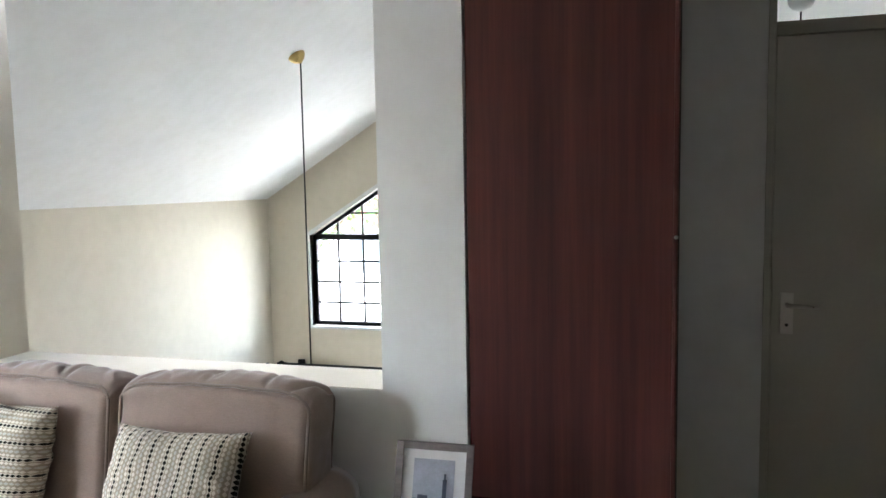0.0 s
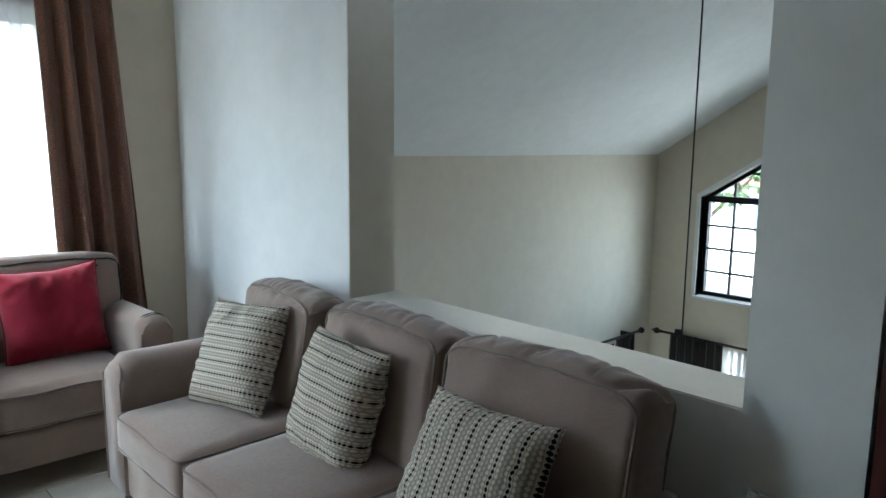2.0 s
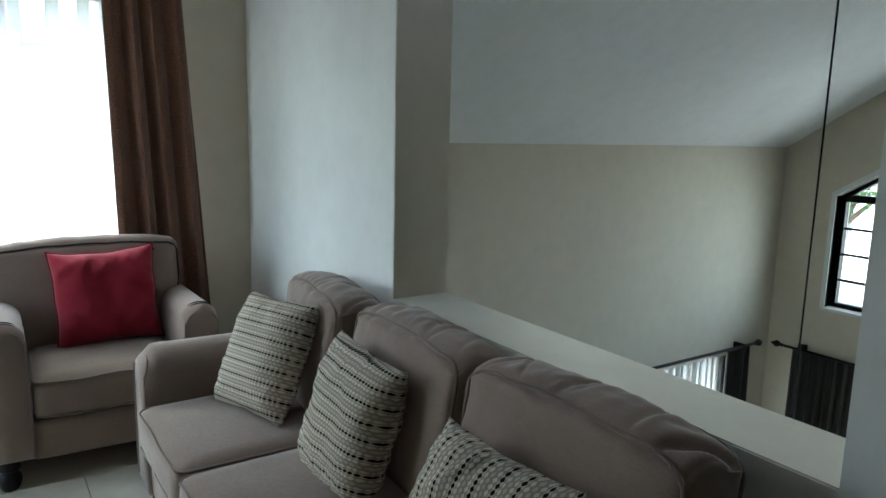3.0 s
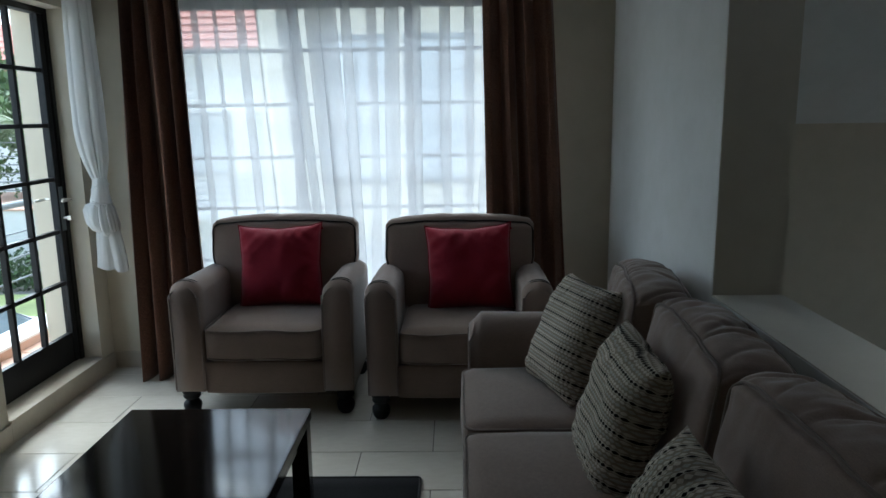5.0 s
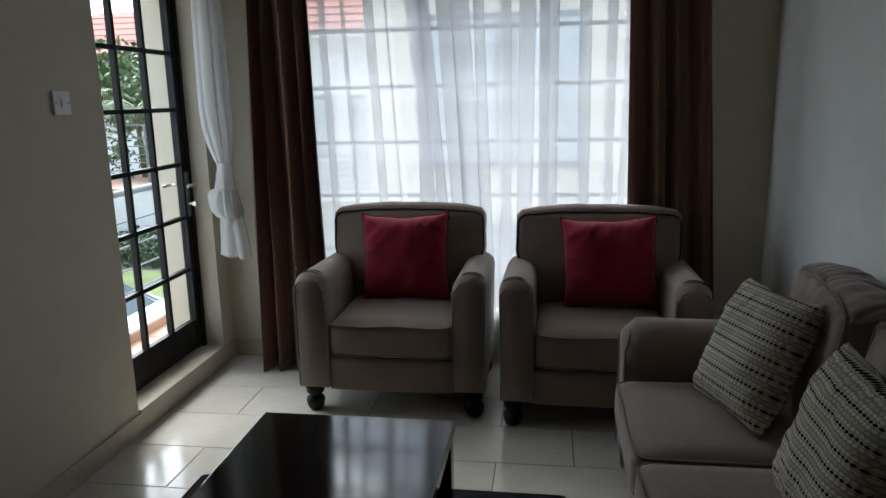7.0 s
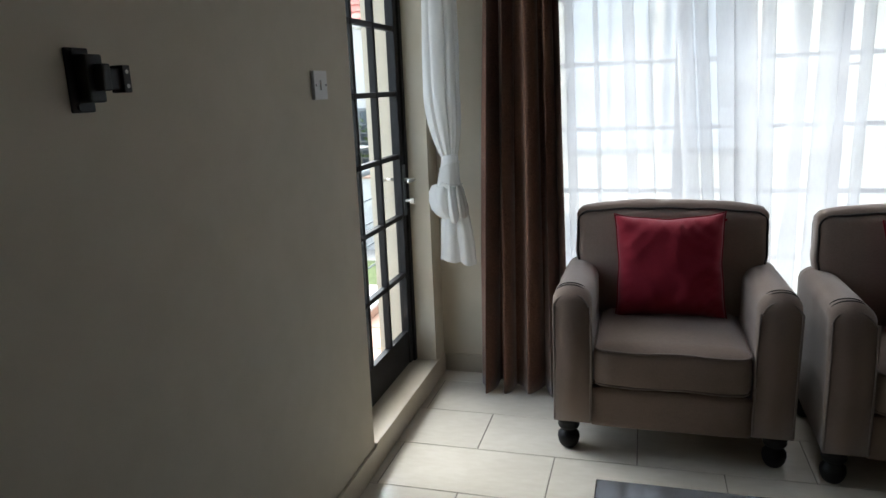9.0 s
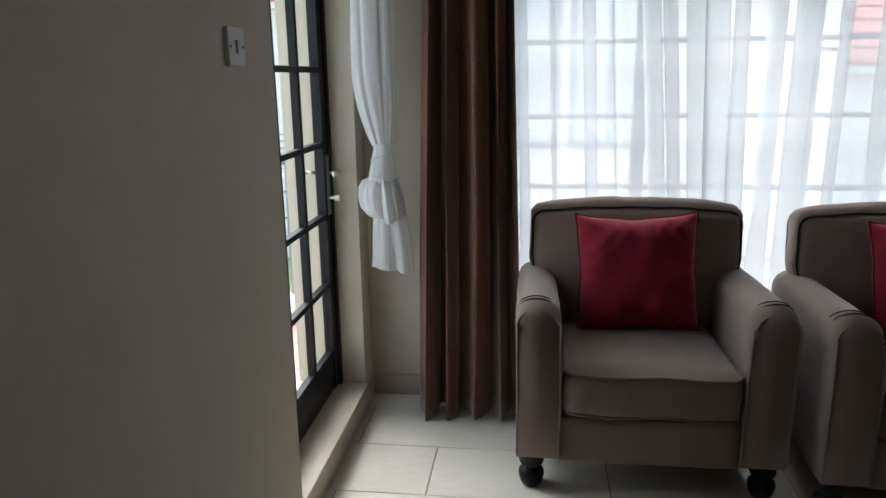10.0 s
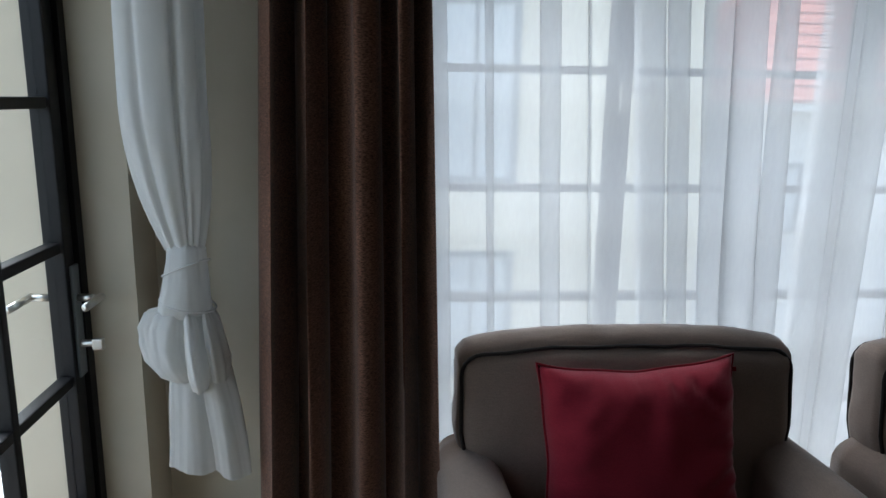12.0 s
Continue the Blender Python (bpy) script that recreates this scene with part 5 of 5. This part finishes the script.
def house(name, x, y0, y1, depth, z0, z1, wall, roof_h, label, windows, balcony=(), glaze="darkglass"):
    """A house whose front faces +x at x, with a hipped tile roof."""
    h = thing(name, pose(0, 0, 0), label, "house", "neighbouring houses")
    part("wall", box(x - depth, y0, z0, x, y1, z1), wall, h)
    part("eaves", box(x - depth - 0.4, y0 - 0.4, z1, x + 0.45, y1 + 0.4, z1 + 0.16), M["outwhite"], h, "white painted fascia")
    a, b, z = x + 0.5, x - depth - 0.5, z1 + 0.16
    bm = bmesh.new()
    n = 9
    for i in range(n):
        s0, s1 = i / n, (i + 1) / n
        k = min(depth / 2, (y1 - y0) / 2)
        q = [(a - k * s0, y0 - 0.5 + k * s0, z + roof_h * s0 + 0.04), (a - k * s0, y1 + 0.5 - k * s0, z + roof_h * s0 + 0.04), (b + k * s0, y1 + 0.5 - k * s0, z + roof_h * s0 + 0.04), (b + k * s0, y0 - 0.5 + k * s0, z + roof_h * s0 + 0.04)]
        r = [(a - k * s1, y0 - 0.5 + k * s1, z + roof_h * s1), (a - k * s1, y1 + 0.5 - k * s1, z + roof_h * s1), (b + k * s1, y1 + 0.5 - k * s1, z + roof_h * s1), (b + k * s1, y0 - 0.5 + k * s1, z + roof_h * s1)]
        low = [(v[0], v[1], v[2] - 0.06) for v in q]
        for lo, hi in ((low, q), (q, r)):
            vl, vh = [bm.verts.new(v) for v in lo], [bm.verts.new(v) for v in hi]
            for c in range(4):
                d = (c + 1) % 4
                bm.faces.new((vl[c], vl[d], vh[d], vh[c]))
    part("roof", bm, M["rooftile"], h, "red tiled hipped roof")
    for wy0, wy1, wz0, wz1 in windows:
        w = part("window", put(bmesh.new(), (x, wy0, wz0, x + 0.06, wy0 + 0.08, wz1), (x, wy1 - 0.08, wz0, x + 0.06, wy1, wz1), (x, wy0 + 0.08, wz1 - 0.08, x + 0.06, wy1 - 0.08, wz1), (x, wy0 + 0.08, wz0, x + 0.06, wy1 - 0.08, wz0 + 0.08)), M["rail"], h)
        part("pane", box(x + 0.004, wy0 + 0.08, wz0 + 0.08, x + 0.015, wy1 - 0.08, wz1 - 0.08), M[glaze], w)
        part("glazing_bar", put(bmesh.new(), (x + 0.015, (wy0 + wy1) / 2 - 0.02, wz0 + 0.08, x + 0.05, (wy0 + wy1) / 2 + 0.02, wz1 - 0.08)), M["rail"], w)
    for by0, by1, bz in balcony:
        bl = part("balcony", box(x, by0, bz - 0.15, x + 1.2, by1, bz), M["outwhite"], h)
        for i in range(6):
            part("rail", cyl(bmesh.new(), (x + 1.15, by0, bz + 0.18 + 0.16 * i), (x + 1.15, by1, bz + 0.18 + 0.16 * i), 0.015, seg=6), M["rail"], bl)
        for y in (by0 + 0.03, (by0 + by1) / 2, by1 - 0.03):
            part("post", box(x + 1.13, y - 0.02, bz, x + 1.17, y + 0.02, bz + 1.0), M["rail"], bl)
    return h


house("house", -12.0, -1.85, 4.3, 5.0, GZ, 4.4, M["outer"], 2.0, "cream two-storey house with tall pale windows", [(-0.9, 0.35, 0.35, 2.75), (0.5, 1.65, 0.35, 2.75), (-0.9, 0.35, -2.4, -0.6), (0.5, 1.65, -2.4, -0.6)], (), "skyglass")
house("house", -15.0, 4.7, 14.0, 8.0, GZ, 1.35, M["outwhite"], 2.4, "low white house with a red tiled roof", [(7.0, 8.2, -0.9, 0.4), (9.6, 10.8, -0.9, 0.4)], (), "skyglass")
house("house", -18.5, -6.6, -1.9, 5.0, GZ, 3.0, M["outwhite"], 1.9, "white house with a balcony and a red tiled roof", [(-5.6, -4.4, 0.0, 1.6), (-3.9, -2.7, 0.0, 1.6)], [(-6.0, -2.1, -0.85)], "skyglass")
house("house", -38.0, -30.0, -19.0, 9.0, GZ, 3.4, M["outwhite"], 3.4, "white house with a red tiled roof beyond the garden", [(-28, -26.6, 1.2, 2.6), (-25.5, -24.1, 1.2, 2.6), (-23, -21.6, 1.2, 2.6), (-21, -20, 1.2, 2.6)])
house("house", -32.5, -17.5, -11.5, 6.0, -1.7, 2.0, M["outwhite"], 2.2, "white garden house with a red tiled roof", [(-16, -14, -0.6, 1.2)])
house("house", -22.3, -10.3, -7.2, 6.0, -1.7, 3.6, M["outwhite"], 2.0, "white rendered house behind the raised terrace", [(-9.9, -9.3, -0.9, 1.4), (-8.6, -7.6, -1.5, 0.9)])
# seen out of the gable window
nb = thing("house", pose(0, 0, 0), "white house with a pinkish roof beyond the gable window", "house", "neighbouring houses")
part("wall", box(-16, 24, GZ, 6, 34, 0.2), M["outwhite"], nb)
part("roof", prism(bmesh.new(), [(-16.6, 0.2), (6.6, 0.2), (4.0, 2.0), (-14.0, 2.0)], 23.4, 34.6), M["rooftile"], nb, "red tiled roof")
for x in (-13, -10, -7, -4):
    w = part("window", box(x, 23.95, -1.6, x + 1.4, 24.0, -0.4), M["rail"], nb)
    part("pane", box(x + 0.08, 23.93, -1.52, x + 1.32, 23.95, -0.48), M["darkglass"], w)


def car(m, paint, label):
    """Local: the nose towards +x, the middle on the ground."""
    c = thing("car", m, label, "car", "parked cars")
    side = [(-2.1, 0.35), (-2.15, 0.75), (-1.95, 0.95), (-1.55, 1.02), (-1.1, 1.40), (-0.5, 1.50), (0.3, 1.46), (0.95, 1.05), (1.75, 0.92), (2.1, 0.72), (2.15, 0.4), (2.0, 0.28), (-2.0, 0.28)]
    b = prism(bmesh.new(), side, -0.86, 0.86)
    bmesh.ops.bevel(b, geom=[e for e in b.edges], offset=0.07, segments=3, affect="EDGES", clamp_overlap=True)
    for v in b.verts:
        if v.co.z > 0.98:
            v.co.y *= 1 - 0.22 * (v.co.z - 0.98) / 0.52
    part("body", b, paint, c, smooth=True)
    ws = prism(bmesh.new(), [(0.36, 1.42), (0.92, 1.075), (0.95, 1.09), (0.40, 1.44)], -0.62, 0.62)
    part("windscreen", ws, M["darkglass"], c, "dark windscreen")
    for s in (-1, 1):
        part("side_window", shift(prism(bmesh.new(), [(-1.0, 1.05), (0.75, 1.05), (0.25, 1.40), (-0.5, 1.43), (-0.9, 1.36)], -0.01, 0.01), pose(0, s * 0.80, 0, s * 14, 0, 0) @ pose(0, s * 0.0, 0.0)), M["darkglass"], c)
        part("headlight", shift(soft((0.22, 0.34, 0.16), 0.07, (0, 0, 0), 6, 0), pose(2.02, s * 0.62, 0.72)), M["plastic"], c, "clear headlight", smooth=True)
        part("wing_mirror", shift(soft((0.10, 0.2, 0.13), 0.04, (0, 0, 0), 5, 0), pose(0.62, s * 0.98, 1.08)), paint, c, smooth=True)
        for x in (-1.3, 1.32):
            w = part("wheel", cyl(bmesh.new(), (x, s * 0.70, 0.31), (x, s * 0.87, 0.31), 0.31, seg=24), M["rubber"], c, smooth=False)
            part("rim", cyl(bmesh.new(), (x, s * 0.871, 0.31), (x, s * 0.885, 0.31), 0.20, seg=18), M["metal"], w)
    part("grille", box(2.14, -0.45, 0.42, 2.17, 0.45, 0.6), M["slot"], c)
    return c


car(pose(-9.4, -12.0, GZ + 0.02, 0, 0, 95), M["darkcar"], "dark glossy parked car on the drive")
car(pose(-10.7, -6.5, GZ + 0.02, 0, 0, 95), M["carpaint"], "pale silver parked car on the drive")


# ---- floor tiles, laid in brick bond ----
TW, TL = 0.325, 0.63
tile_meshes = {}
fl = structure("floor", box(XW, YL, -0.0035, XR, YR, -0.0025), M["grout"], "pale glazed ceramic tiles in brick bond")


def tile_piece(w, d):
    key = (round(w, 3), round(d, 3))
    if key not in tile_meshes:
        b = box(-w / 2, -d / 2, -0.0024, w / 2, d / 2, 0.0)
        top = [e for e in b.edges if all(v.co.z > -0.001 for v in e.verts)]
        bmesh.ops.bevel(b, geom=top, offset=0.0015, segments=1, affect="EDGES")
        me = bpy.data.meshes.new("tile")
        b.to_mesh(me)
        b.free()
        me.materials.append(M["tile"])
        tile_meshes[key] = me
    return tile_meshes[key]


row0 = -3.09 - 4 * TW
for i in range(35):
    xa, xb = max(XW, row0 + i * TW) + 0.0018, min(XR, row0 + (i + 1) * TW) - 0.0018
    off = -0.382 if i % 2 == 0 else -0.067
    for k in range(-2, 5):
        ya, yb = max(YL, off + k * TL) + 0.0018, min(YR, off + (k + 1) * TL) - 0.0018
        if xb - xa < 0.02 or yb - ya < 0.02:
            continue
        t = new("tile", tile_piece(xb - xa, yb - ya))
        t.parent = fl
        t.matrix_local = Matrix.Translation(((xa + xb) / 2, (ya + yb) / 2, 0.0))
